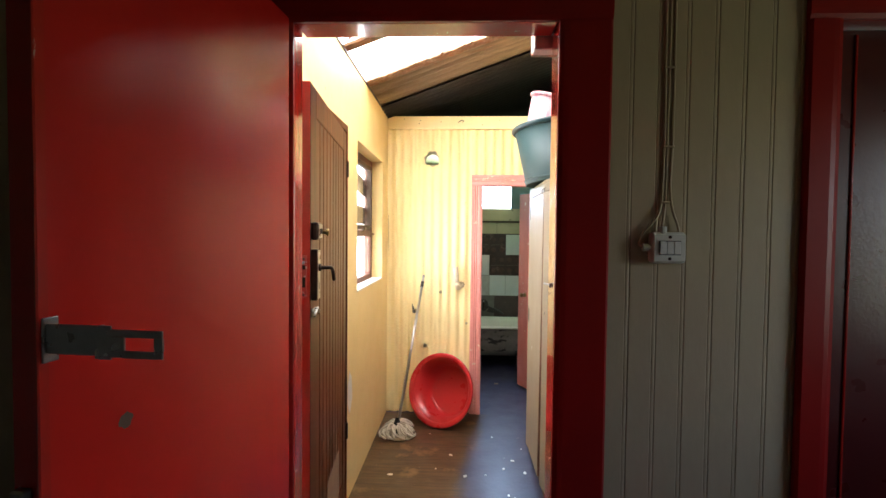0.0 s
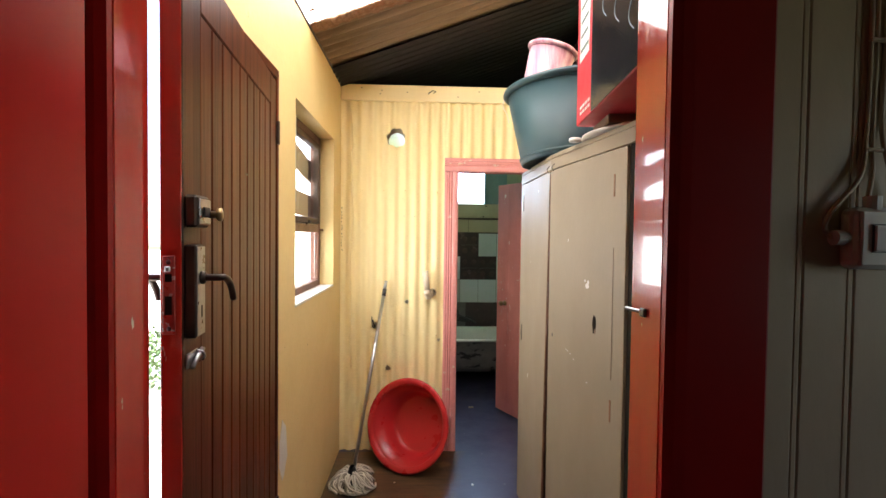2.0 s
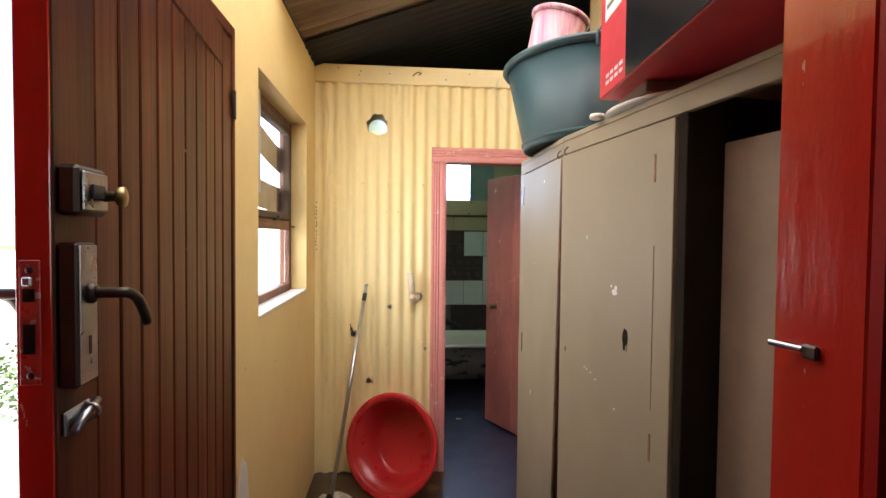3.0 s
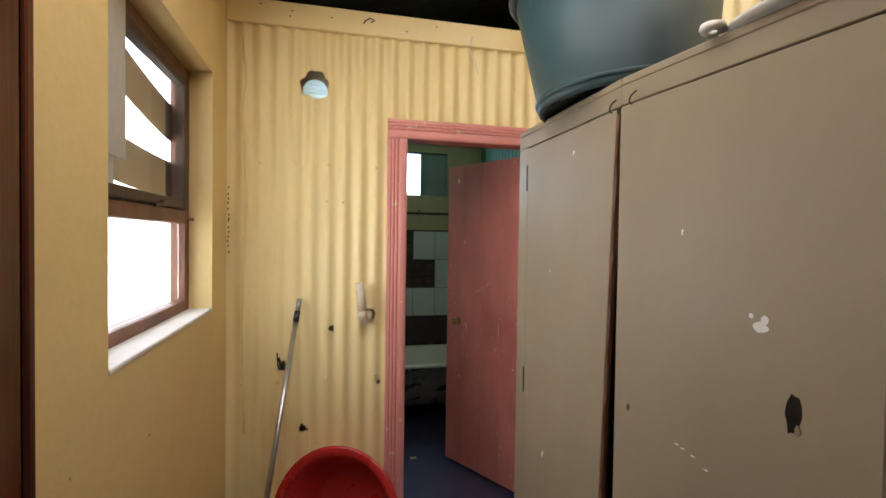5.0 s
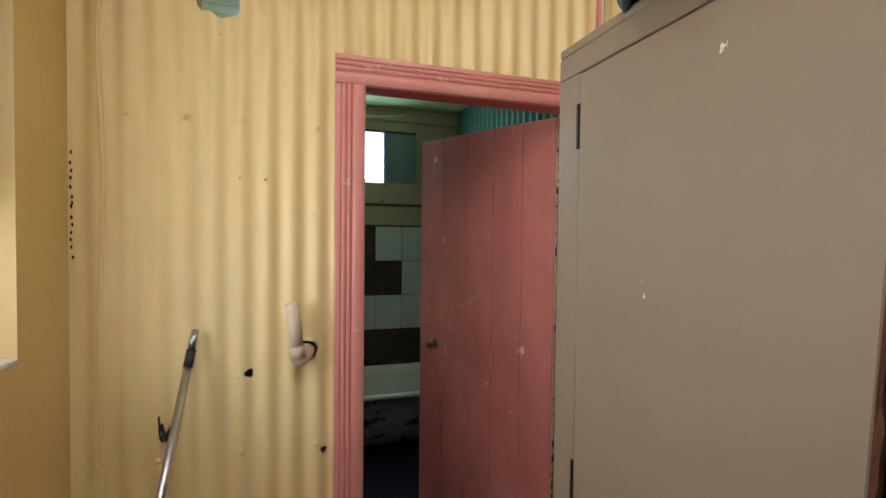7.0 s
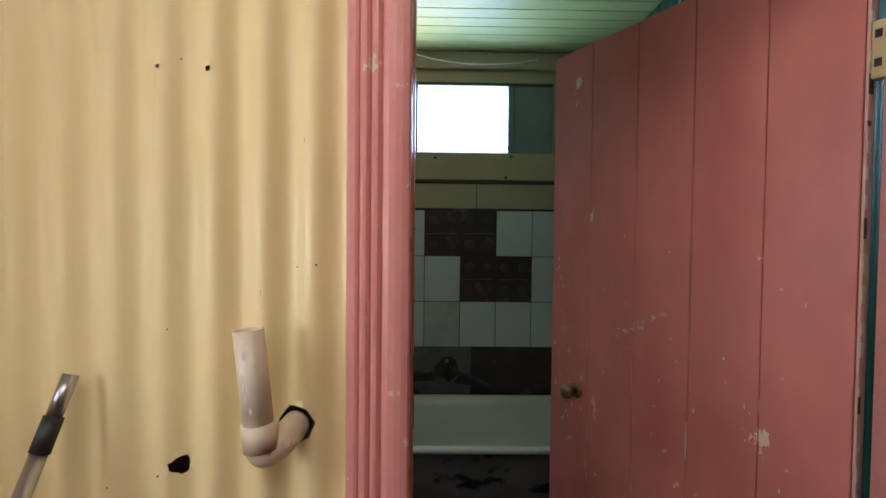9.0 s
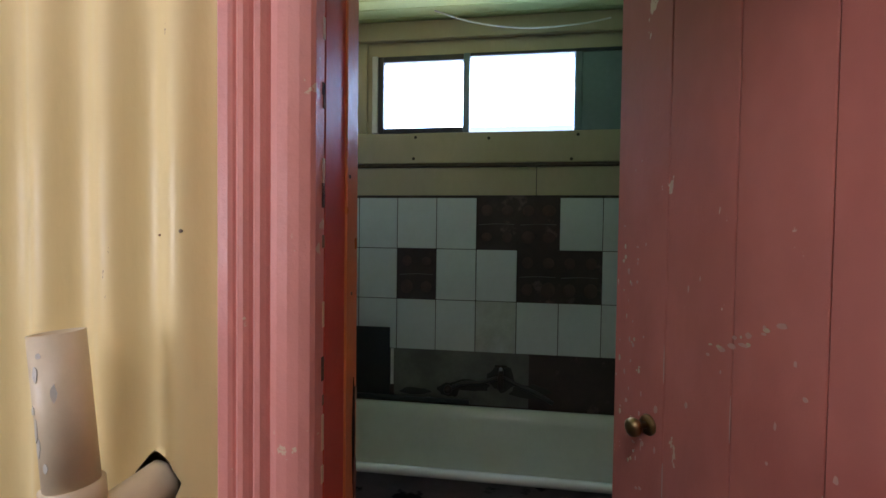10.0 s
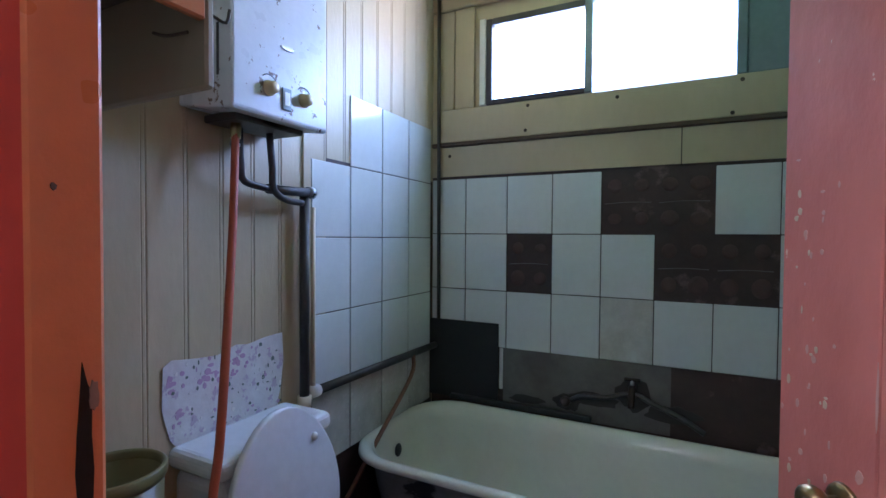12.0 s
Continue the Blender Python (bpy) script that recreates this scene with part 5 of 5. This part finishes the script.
bcx, bcy, bhx, bhy = 0.28, 5.765, 0.92, 0.355
RIM = 0.525
inner = [tub_ring(bcx, bcy, bhx - i, bhy - i, rr, z) for i, rr, z in
         ((0.010, 0.20, RIM - 0.030), (-0.002, 0.21, RIM - 0.022), (0.0, 0.21, RIM - 0.006), (0.012, 0.20, RIM), (0.030, 0.19, RIM - 0.001), (0.045, 0.18, RIM - 0.012),
          (0.06, 0.17, RIM - 0.06), (0.085, 0.16, RIM - 0.20), (0.12, 0.13, RIM - 0.31), (0.17, 0.09, RIM - 0.36), (0.25, 0.06, RIM - 0.375))]
part("basin", rings_mesh(inner), M_ENAMEL, bath, smooth=True)
outerr = [tub_ring(bcx, bcy, bhx - i, bhy - i, rr, z) for i, rr, z in
          ((0.011, 0.20, RIM - 0.030), (0.045, 0.18, RIM - 0.05), (0.06, 0.17, RIM - 0.15), (0.09, 0.15, RIM - 0.28), (0.15, 0.11, RIM - 0.37), (0.24, 0.06, RIM - 0.395))]
part("underside", rings_mesh(outerr), M_BATHOUT, bath, "dark underside with peeling paint", smooth=True)
for fx in (-0.20, 0.85):
    for fy in (5.55, 5.98):
        part("foot", lathe([(0, 0.0), (0.035, 0.0), (0.038, 0.02), (0.022, 0.05), (0.020, 0.09), (0.04, 0.16), (0, 0.17)], 14, pose(fx, fy, 0)), M_BATHOUT, bath, "cast iron claw foot", smooth=True)
part("overflow", lathe([(0, 0.004), (0.02, 0.004), (0.026, 0.0)], 18, pose(bcx - bhx + 0.077, bcy - 0.05, RIM - 0.10, 0, 82, 0)), M_BLACK, bath, "black overflow hole", smooth=True)

tap = thing("bath_tap", (0.30, YB, 0.6), "tarnished wall tap with pipework", "tap")
part("body", tube(curve_points([(0.30, YB + 0.0, 0.70), (0.30, YB - 0.05, 0.70), (0.30, YB - 0.075, 0.68), (0.30, YB - 0.08, 0.63)], 5), 0.014, 12), M_DARKMETAL, tap, smooth=True)
part("tee_handle", tube([(0.27, YB - 0.045, 0.735), (0.33, YB - 0.045, 0.735)], 0.008, 10), M_DARKMETAL, tap, smooth=True)
part("stem", tube([(0.30, YB - 0.045, 0.70), (0.30, YB - 0.045, 0.735)], 0.008, 10), M_METAL, tap, smooth=True)
part("feed_pipe", tube(curve_points([(0.02, YB - 0.022, 0.585), (0.10, YB - 0.022, 0.63), (0.20, YB - 0.022, 0.64), (0.30, YB - 0.022, 0.67), (0.38, YB - 0.022, 0.64), (0.48, YB - 0.022, 0.60), (0.56, YB - 0.022, 0.555)], 5), 0.011, 10), M_PIPE, tap, smooth=True)
part("stop_valve", lathe([(0, 0), (0.018, 0), (0.022, 0.01), (0.022, 0.03), (0.012, 0.04), (0, 0.042)], 12, pose(0.03, YB - 0.02, 0.60, 90)), M_DARKMETAL, tap, smooth=True)
rail = thing("black_rail", (-0.1, YB, 0.56), "black bar lying along the back of the bath", "bar")
part("bar", box(-0.52, 0.14, YB - 0.045, YB - 0.022, 0.530, 0.552, 0.003), M_BLACK, rail)

bb = thing("black_board", (-0.46, YB, 0.5), "black sheet standing in the corner behind the bath", "board")
part("sheet", box(XL + 0.002, -0.285, YB - 0.020, YB - 0.012, 0.53, 0.905, 0.001), M_BLACK, bb)

# riser pipe in the corner
rp = thing("corner_pipe", (-0.59, YB, 0.9), "thin dark pipe rising in the corner", "pipe")
part("pipe", tube([(-0.592, YB - 0.028, 0.906), (-0.60, YB - 0.028, 2.50)], 0.009, 10), M_PIPE, rp, smooth=True)

# tiles: rows of 0.21 x 0.265 on the back wall, bare where tiles have come off
TW, TH = 0.2085, 0.2655
tile_bm = box(-TW / 2 + 0.0018, TW / 2 - 0.0018, -0.006, 0, -TH / 2 + 0.0018, TH / 2 - 0.0018, 0.0015)
tile_me = bpy.data.meshes.new("tile")
tile_bm.to_mesh(tile_me)
tile_bm.free()
tile_me.materials.append(M_TILE)
dirty_me = tile_me.copy()
dirty_me.materials.clear()
dirty_me.materials.append(M_TILEDIRTY)
half_bm = box(-0.0885, 0.0885, -0.006, 0, -TH / 2 + 0.0018, TH / 2 - 0.0018, 0.0015)
half_me = bpy.data.meshes.new("tile")
half_bm.to_mesh(half_me)
half_bm.free()
half_me.materials.append(M_TILE)
X0, ZT = -0.045, 1.588          # a tile edge and the top of the tiling
rnd = random.Random(5)


def lay(me, x, y, z, turn, parent):
    ob = new("tile", me)
    ob.parent = parent
    ob.matrix_basis = pose(x, y, z, rnd.uniform(-0.15, 0.15), rnd.uniform(-0.15, 0.15), turn)


gaps = {0: (1, 2), 1: (-1, 2, 3), 2: ()}
for row in range(3):
    for col in range(-2, 6):
        if col in gaps[row]:
            continue
        lay(dirty_me if (row == 2 and col == 1) else tile_me, X0 + TW * (col + 0.5), YB + 0.004, ZT - TH * (row + 0.5), 0, bath_back)
    lay(half_me, X0 - 2 * TW - 0.091, YB + 0.004, ZT - TH * (row + 0.5), 0, bath_back)
for row in range(2):
    for col in gaps[row]:
        for du in (-0.052, 0.052):
            for dv in (-0.068, 0.068):
                rr_ = rnd.uniform(0.026, 0.036)
                dab = lathe([(0, 0.004), (rr_ * 0.6, 0.0035), (rr_ * 0.9, 0.002), (rr_, 0)], 14, pose(X0 + TW * (col + 0.5) + du, YB + 0.004, ZT - TH * (row + 0.5) + dv, 90), 1.0, rnd.uniform(0.8, 1.15))
                part("adhesive_dab", dab, M_DAB, bath_back, smooth=True)
        crack = tube(curve_points([(X0 + TW * (col + 0.06), YB + 0.0032, ZT - TH * (row + 0.52)), (X0 + TW * (col + 0.5), YB + 0.0030, ZT - TH * (row + 0.50)), (X0 + TW * (col + 0.92), YB + 0.0032, ZT - TH * (row + 0.51))], 4), 0.0018, 5)
        part("board_joint", crack, M_CEMENT, bath_back)
for xx, zz in ((-0.16, 1.90), (-0.17, 1.79), (0.22, 1.89), (0.63, 1.78), (0.66, 1.90), (-0.55, 1.70)):
    part("screw", lathe([(0, 0.003), (0.005, 0.0025), (0.008, 0)], 10, pose(xx, YB - 0.006 if zz > 1.765 else YB - 0.002, zz, 90)), M_DARKMETAL, bath_back, smooth=True)
part("backing_patch", box(-0.265, 0.44, YB - 0.0005, YB + 0.0035, 0.515, 0.792), M_CEMENT, bath_back, "stained grey cement strip")
part("backing_patch", box(0.442, 1.2, YB - 0.0005, YB + 0.0035, 0.515, 0.790), M_BARE, bath_back, "dark brown backing board")
part("white_strip", box(-0.283, -0.267, YB - 0.004, YB + 0.003, 0.60, 0.790), M_PAPER, bath_back)

# left bathroom wall: boards, then tiles
bleft = bpy.data.objects["wall_bath_left"]
board_run(bleft, M_BATHTNG, (XL, YC + 0.09, 0), (0, 1), 11, 0.1045, 2.50, 90)
board_run(bleft, M_BATHTNG, (XL, YC + 0.09 + 11 * 0.1045, 1.58), (0, 1), 8, 0.1045, 0.92, 90)
part("tile_board", box(XL - 0.011, XL - 0.001, 5.245, YB, 0, 1.83), M_BARE, bleft)
LW = 0.2105
for col in range(4):
    for row in range(-1, 4):
        if row == -1 and col == 0:
            continue
        lay(tile_me if row < 3 else dirty_me, XL + 0.0005, 5.283 + LW * (col + 0.5), 1.568 - TH * (row + 0.5), 90, bleft)
part("cover_strip", box(XL - 0.001, XL + 0.008, 5.245, 5.281, 1.0, 2.0, 0.002), M_BATHTNG, bleft)

torn = extruded([(-0.175, -0.10), (-0.195, -0.02), (-0.192, 0.085), (-0.17, 0.098), (-0.10, 0.088), (-0.04, 0.083), (0.02, 0.10), (0.06, 0.093), (0.12, 0.102), (0.19, 0.105), (0.196, 0.02), (0.185, -0.06), (0.165, -0.13), (0.0, -0.15), (-0.12, -0.17)], 0.0012)
torn.transform(Matrix.Translation((XL + 0.0035, 4.965, 0.90)) @ Matrix.Rotation(radians(90), 4, "Z"))
tp = part("torn_paper", torn, M_PAPERWALL, bleft, "torn floral wallpaper remnant")
rnd = random.Random(8)
for i in range(90):
    c = extruded(blotch(rnd.uniform(-0.18, 0.185), rnd.uniform(-0.12, 0.085), rnd.uniform(0.003, 0.013), rnd.uniform(0.004, 0.016), i, 8), 0.001)
    c.transform(Matrix.Translation((XL + 0.0045, 4.965, 0.90)) @ Matrix.Rotation(radians(90), 4, "Z"))
    part("print_fleck", c, rnd.choice((M_INK, M_INK, M_PAPERWALL, M_PAPER, M_LILAC)), tp)

for i, (x, z, w, h) in enumerate(((0.30, 0.66, 0.16, 0.14), (0.14, 0.615, 0.22, 0.07), (0.44, 0.60, 0.22, 0.08), (0.03, 0.585, 0.12, 0.08), (-0.15, 0.57, 0.2, 0.04))):
    c = extruded(blotch(x, z, w, h, 60 + i, 20), 0.002)
    c.transform(Matrix.Translation((0, YB - 0.0015 - 0.0005 * i, 0)))
    part("damp_stain", c, M_STAIN, bath_back, "dark damp stain")

for dx, dz in ((-0.16, 0.04), (-0.07, 0.045), (0.02, 0.06), (-0.165, -0.05), (0.03, 0.035), (-0.06, 0.025)):
    for k in range(7):
        c = extruded(blotch(dx + rnd.uniform(-0.024, 0.024), dz + rnd.uniform(-0.02, 0.02), rnd.uniform(0.008, 0.022), rnd.uniform(0.006, 0.02), rnd.randrange(9999), 7), 0.0008)
        c.transform(Matrix.Translation((XL + 0.0041 + 0.0001 * k, 4.965, 0.90)) @ Matrix.Rotation(radians(90), 4, "Z"))
        part("print_flower", c, M_LILAC, tp)

# gas water heater
gh = thing("gas_water_heater", (-0.55, 4.98, 1.6), "white enamelled gas water heater with two knobs", "water heater")
HX0, HX1, HY0, HY1 = XL + 0.004, -0.45, 4.817, 5.14
body = bmesh.new()
prof = [(HX0, 1.625), (HX1 - 0.004, 1.60), (HX1, 1.606), (HX1, 2.235), (HX1 - 0.02, 2.25), (HX0, 2.25)]
a = [body.verts.new((x, HY0, z)) for x, z in prof]
b = [body.verts.new((x, HY1, z)) for x, z in prof]
body.faces.new(a)
body.faces.new(b[::-1])
for i in range(len(a)):
    body.faces.new((a[i], b[i], b[(i + 1) % len(a)], a[(i + 1) % len(a)]))
bmesh.ops.recalc_face_normals(body, faces=body.faces[:])
bmesh.ops.bevel(body, geom=body.edges[:], offset=0.006, segments=2, profile=0.5, affect="EDGES")
part("case", body, M_HEATER, gh)
for yy in (4.924, 5.045):
    k = part("knob", lathe([(0, 0), (0.019, 0), (0.019, 0.005), (0.016, 0.008), (0.0145, 0.022), (0, 0.024)], 20, pose(HX1 + 0.0005, yy, 1.672, 0, 90, 0)), M_KNOB, gh, "yellowed control knob", smooth=True)
    arc = [(HX1 + 0.002, yy + 0.028 * math.cos(t), 1.676 + 0.030 * math.sin(t)) for t in [0.5 + 0.23 * i for i in range(9)]]
    part("dial_mark", tube(arc, 0.0012, 5), M_BLACK, k)
disp = part("display_frame", box(HX1 + 0.0005, HX1 + 0.005, 4.966, 4.998, 1.630, 1.688, 0.002), M_ALU, gh)
part("display", box(HX1 + 0.0055, HX1 + 0.0065, 4.973, 4.991, 1.642, 1.676), M_WHITEP, disp)
part("badge", lathe([(0, 0.003), (0.02, 0.003), (0.024, 0)], 20, pose(HX1 + 0.0004, 4.985, 1.79, 0, 90, 0), 0.28, 1.0), M_METAL, gh)
part("burner_tray", box(HX0 + 0.02, HX1 - 0.05, 4.87, 5.10, 1.592, 1.612, 0.004), M_PIPE, gh, "sooty underside with fittings")
for i in range(4):
    part("vent_slot", box(HX0 + 0.05 + i * 0.03, HX0 + 0.058 + i * 0.03, HY0 - 0.0012, HY0 + 0.002, 1.68, 1.80), M_BLACK, gh)
part("vent_slot", box(HX1 - 0.13, HX1 - 0.05, 4.95, 5.00, 1.596, 1.606), M_BLACK, gh)

hose = thing("gas_hose", (-0.50, 4.86, 0), "orange rubber gas hose hanging from the heater", "hose")
part("hose", tube(curve_points([(-0.552, 4.912, 1.60), (-0.525, 4.880, 1.35), (-0.470, 4.820, 1.118), (-0.430, 4.765, 0.85), (-0.420, 4.735, 0.70), (-0.41, 4.70, 0.30), (-0.41, 4.69, 0.02)], 8), 0.010, 12), M_HOSE, hose, smooth=True)
part("ferrule", tube([(-0.552, 4.912, 1.605), (-0.551, 4.909, 1.555)], 0.0135, 12), M_BRASS, hose, "brass hose union", smooth=True)
part("clip", tube([(-0.5505, 4.908, 1.545), (-0.550, 4.907, 1.535)], 0.0125, 12), M_ZINC, hose, smooth=True)
pp = thing("heater_pipework", (-0.61, 5.2, 0.75), "dark sooty water pipes below the heater", "pipe")
part("riser", tube([(-0.612, 5.222, 1.452), (-0.612, 5.222, 0.77)], 0.0155, 14), M_PIPE, pp, smooth=True)
part("riser", tube([(-0.612, 5.262, 1.40), (-0.612, 5.262, 0.80)], 0.008, 10), M_IVORY, pp, smooth=True)
part("branch", tube([(-0.600, 5.06, 1.442), (-0.600, 5.24, 1.445)], 0.014, 12), M_PIPE, pp, smooth=True)
part("end_cap", tube([(-0.600, 5.225, 1.445), (-0.600, 5.247, 1.445)], 0.019, 12), M_ZINC, pp, smooth=True)
part("bend", tube(curve_points([(-0.575, 4.94, 1.59), (-0.575, 4.945, 1.50), (-0.59, 4.97, 1.455), (-0.60, 5.06, 1.442)], 5), 0.010, 10), M_PIPE, pp, smooth=True)
part("bend", tube(curve_points([(-0.56, 5.03, 1.59), (-0.555, 5.035, 1.50), (-0.575, 5.06, 1.44), (-0.59, 5.12, 1.415), (-0.60, 5.20, 1.41)], 5), 0.010, 10), M_PIPE, pp, smooth=True)
part("foot_cap", tube([(-0.612, 5.222, 0.79), (-0.612, 5.222, 0.755)], 0.022, 12), M_IVORY, pp, smooth=True)
part("cross_pipe", tube([(-0.612, 5.262, 0.79), (-0.612, YB - 0.03, 0.775)], 0.016, 12), M_PIPE, pp, smooth=True)
part("elbow", tube([(-0.612, 5.25, 0.792), (-0.612, 5.285, 0.791)], 0.021, 12), M_WHITEP, pp, smooth=True)
part("drop_pipe", tube(curve_points([(-0.60, 5.90, 0.775), (-0.59, 5.86, 0.69), (-0.58, 5.60, 0.52), (-0.57, 5.36, 0.36)], 5), 0.009, 8), M_WINWOOD, pp, smooth=True)

# toilet
toi = thing("toilet", (-0.5, 4.97, 0), "white toilet with its oval lid raised", "toilet")
cist = part("cistern", box(XL + 0.006, -0.46, 4.79, 5.15, 0.40, 0.735, 0.03, segments=4), M_PORC, toi, smooth=False)
part("cistern_lid", box(XL + 0.004, -0.445, 4.775, 5.165, 0.737, 0.79, 0.022, segments=4), M_PORC, cist)
bowl = [tub_ring(-0.22, 4.97, a, bb_, r, z) for a, bb_, r, z in ((0.24, 0.18, 0.17, 0.40), (0.24, 0.185, 0.17, 0.37), (0.20, 0.15, 0.14, 0.28), (0.14, 0.10, 0.09, 0.15), (0.16, 0.12, 0.10, 0.0))]
part("bowl", rings_mesh(bowl), M_PORC, toi, smooth=True)


def oval(cz, hw, hh, n=40):
    return [(hw * math.cos(2 * math.pi * i / n) * (1 - 0.10 * math.sin(2 * math.pi * i / n)), cz + hh * math.sin(2 * math.pi * i / n)) for i in range(n)]


lidm = extruded(oval(0.62, 0.185, 0.225), 0.022)
bmesh.ops.bevel(lidm, geom=[e for e in lidm.edges if abs(e.verts[0].co.y - e.verts[1].co.y) < 1e-6], offset=0.008, segments=3, profile=0.5, affect="EDGES")
lid_m = Matrix.Translation((-0.395, 4.945, 0.645)) @ Matrix.Rotation(radians(-8), 4, "Y") @ Matrix.Rotation(radians(90), 4, "Z")
lidm.transform(lid_m @ Matrix.Translation((0, 0, -0.62)))
lidp = part("lid", lidm, M_PORC, toi, smooth=True)
for dx, dz in ((-0.115, -0.02), (0.10, 0.12)):
    part("buffer", lathe([(0, 0.008), (0.009, 0.006), (0.011, 0)], 12, lid_m @ pose(dx, 0.0, dz, 90)), M_WHITEP, lidp, smooth=True)

bin_ = thing("olive_bin", (-0.545, 4.607, 0), "tall round olive plastic bin by the boards", "bin")
part("body", lathe([(0, 0.0), (0.075, 0.0), (0.080, 0.01), (0.090, 0.815), (0.086, 0.815), (0.075, 0.015), (0, 0.014)], 32, pose(-0.545, 4.607, 0.0)), M_OLIVE, bin_, smooth=True)
part("rim", lathe([(0.086, 0.808), (0.092, 0.806), (0.097, 0.815), (0.096, 0.832), (0.090, 0.836), (0.086, 0.83), (0.086, 0.808)], 32, pose(-0.545, 4.607, 0.0)), M_OLIVE, bin_, smooth=True)

# shelf box on the wall by the door
sh = thing("wall_shelf", (-0.5, 4.5, 1.57), "brown wooden shelf with a deep end board on the wall", "shelf")
part("front_board", box(-0.290, -0.272, 4.225, 4.6195, 1.68, 1.86, 0.004), M_ORANGE, sh, "orange-brown painted front board")
part("end_board", box(XL + 0.004, -0.274, 4.620, 4.638, 1.565, 1.86, 0.005), M_BEIGE, sh, "dull buff end board")
part("shelf_board", box(XL + 0.004, -0.2905, 4.225, 4.6195, 1.76, 1.78, 0.003), M_DARKWOOD, sh)
part("scratch", tube(curve_points([(-0.42, 4.6185, 1.685), (-0.38, 4.618, 1.672), (-0.32, 4.618, 1.668)], 4), 0.003, 6), M_DARKWOOD, sh)
part("hook", tube(curve_points([(-0.285, 4.638, 1.70), (-0.28, 4.665, 1.695), (-0.275, 4.67, 1.72)], 4), 0.003, 6), M_DARKMETAL, sh)

# bathroom window
w2 = thing("window_2", (0.25, YB, 1.92), "high sliding window with dark and blue-grey frames", "window", kind="structure")
part("frame_upright", box(-0.395, -0.365, YB - 0.01, YB + 0.07, 1.925, 2.325, 0.003), M_PAPER, w2)
s1 = part("left_sash", box(-0.3645, -0.335, YB - 0.004, YB + 0.04, 1.926, 2.322, 0.003), M_DARKFRAME, w2, "dark sliding sash")
part("sash_rail", box(-0.3345, 0.085, YB - 0.004, YB + 0.04, 1.926, 1.950, 0.003), M_DARKFRAME, s1)
part("sash_rail", box(-0.3345, 0.085, YB - 0.004, YB + 0.04, 2.292, 2.322, 0.003), M_DARKFRAME, s1)
part("sash_upright", box(0.0855, 0.118, YB - 0.006, YB + 0.04, 1.926, 2.324, 0.003), M_ALU, s1)
part("head_rail", box(0.1185, 0.90, YB + 0.0, YB + 0.05, 2.308, 2.325, 0.003), M_DARKFRAME, w2)
part("right_upright", box(0.640, 0.675, YB - 0.004, YB + 0.05, 1.924, 2.3075, 0.003), M_ALU, w2)
part("side_panel", box(0.6755, 0.90, YB + 0.005, YB + 0.03, 1.924, 2.3075, 0.003), M_ALU, w2, "blue-green fixed panel")
for xa, xb in ((-0.334, 0.085), (0.1185, 0.640)):
    g = part("pane", box(xa, xb, YB + 0.015, YB + 0.019, 1.951, 2.30), M_GLASS, w2)
    g.visible_shadow = False
wire = thing("hanging_wire", (0.3, YB - 0.05, 2.4), "thin pale wire sagging under the ceiling", "wire")
part("wire", tube(curve_points([(-0.05, YB - 0.10, 2.50), (0.15, YB - 0.08, 2.44), (0.40, YB - 0.06, 2.41), (0.65, YB - 0.05, 2.42), (0.80, YB - 0.03, 2.45)], 6), 0.004, 6), M_PAPER, wire)

# litter on the floor
yl = thing("leaf_scrap", (0.393, 4.96, 0), "small crumpled yellow scrap on the floor", "litter")
part("scrap", box(0.37, 0.415, 4.95, 4.972, 0.001, 0.012, 0.004), M_KNOB, yl)
rnd = random.Random(31)
for i in range(15):
    x, y = rnd.choice(((rnd.uniform(-0.45, 0.45), rnd.uniform(2.9, 3.9)), (rnd.uniform(0.3, 0.48), rnd.uniform(2.6, 3.6))))
    s_ = rnd.uniform(0.008, 0.026)
    c = extruded(blotch(0, 0, s_ * 1.6, s_, i, 8), 0.003)
    c.transform(Matrix.Translation((x, y, 0.0005)) @ Matrix.Rotation(rnd.uniform(0, 6), 4, "Z") @ Matrix.Rotation(radians(90), 4, "X"))
    p = thing("paint_flake", (x, y, 0), "pale flake of paint on the floor", "litter", "flakes on the passage floor")
    part("flake", c, M_PAPER, p)

# plants outside the door
bush = thing("bush", (-3.2, 5.8, -0.04), "leafy green garden bush outside the door", "bush")
rnd = random.Random(41)
lv = bmesh.new()
for i in range(1800):
    a, r, z = rnd.uniform(0, 6.28), rnd.uniform(0.05, 0.7), rnd.uniform(0.02, 0.5)
    c = Vector((-3.2 + r * math.cos(a), 5.8 + r * math.sin(a), -0.04 + z))
    d = Vector((rnd.uniform(-1, 1), rnd.uniform(-1, 1), rnd.uniform(-0.3, 1))).normalized() * 0.05
    e = d.orthogonal().normalized() * 0.02
    lv.faces.new([lv.verts.new(p) for p in (c, c + 0.5 * d + e, c + d, c + 0.5 * d - e)])
part("leaves", lv, M_LEAF, bush)
part("stem", tube([(-3.2, 5.8, -0.04), (-3.2, 5.8, 0.4)], 0.02, 8), M_DARKWOOD, bush)
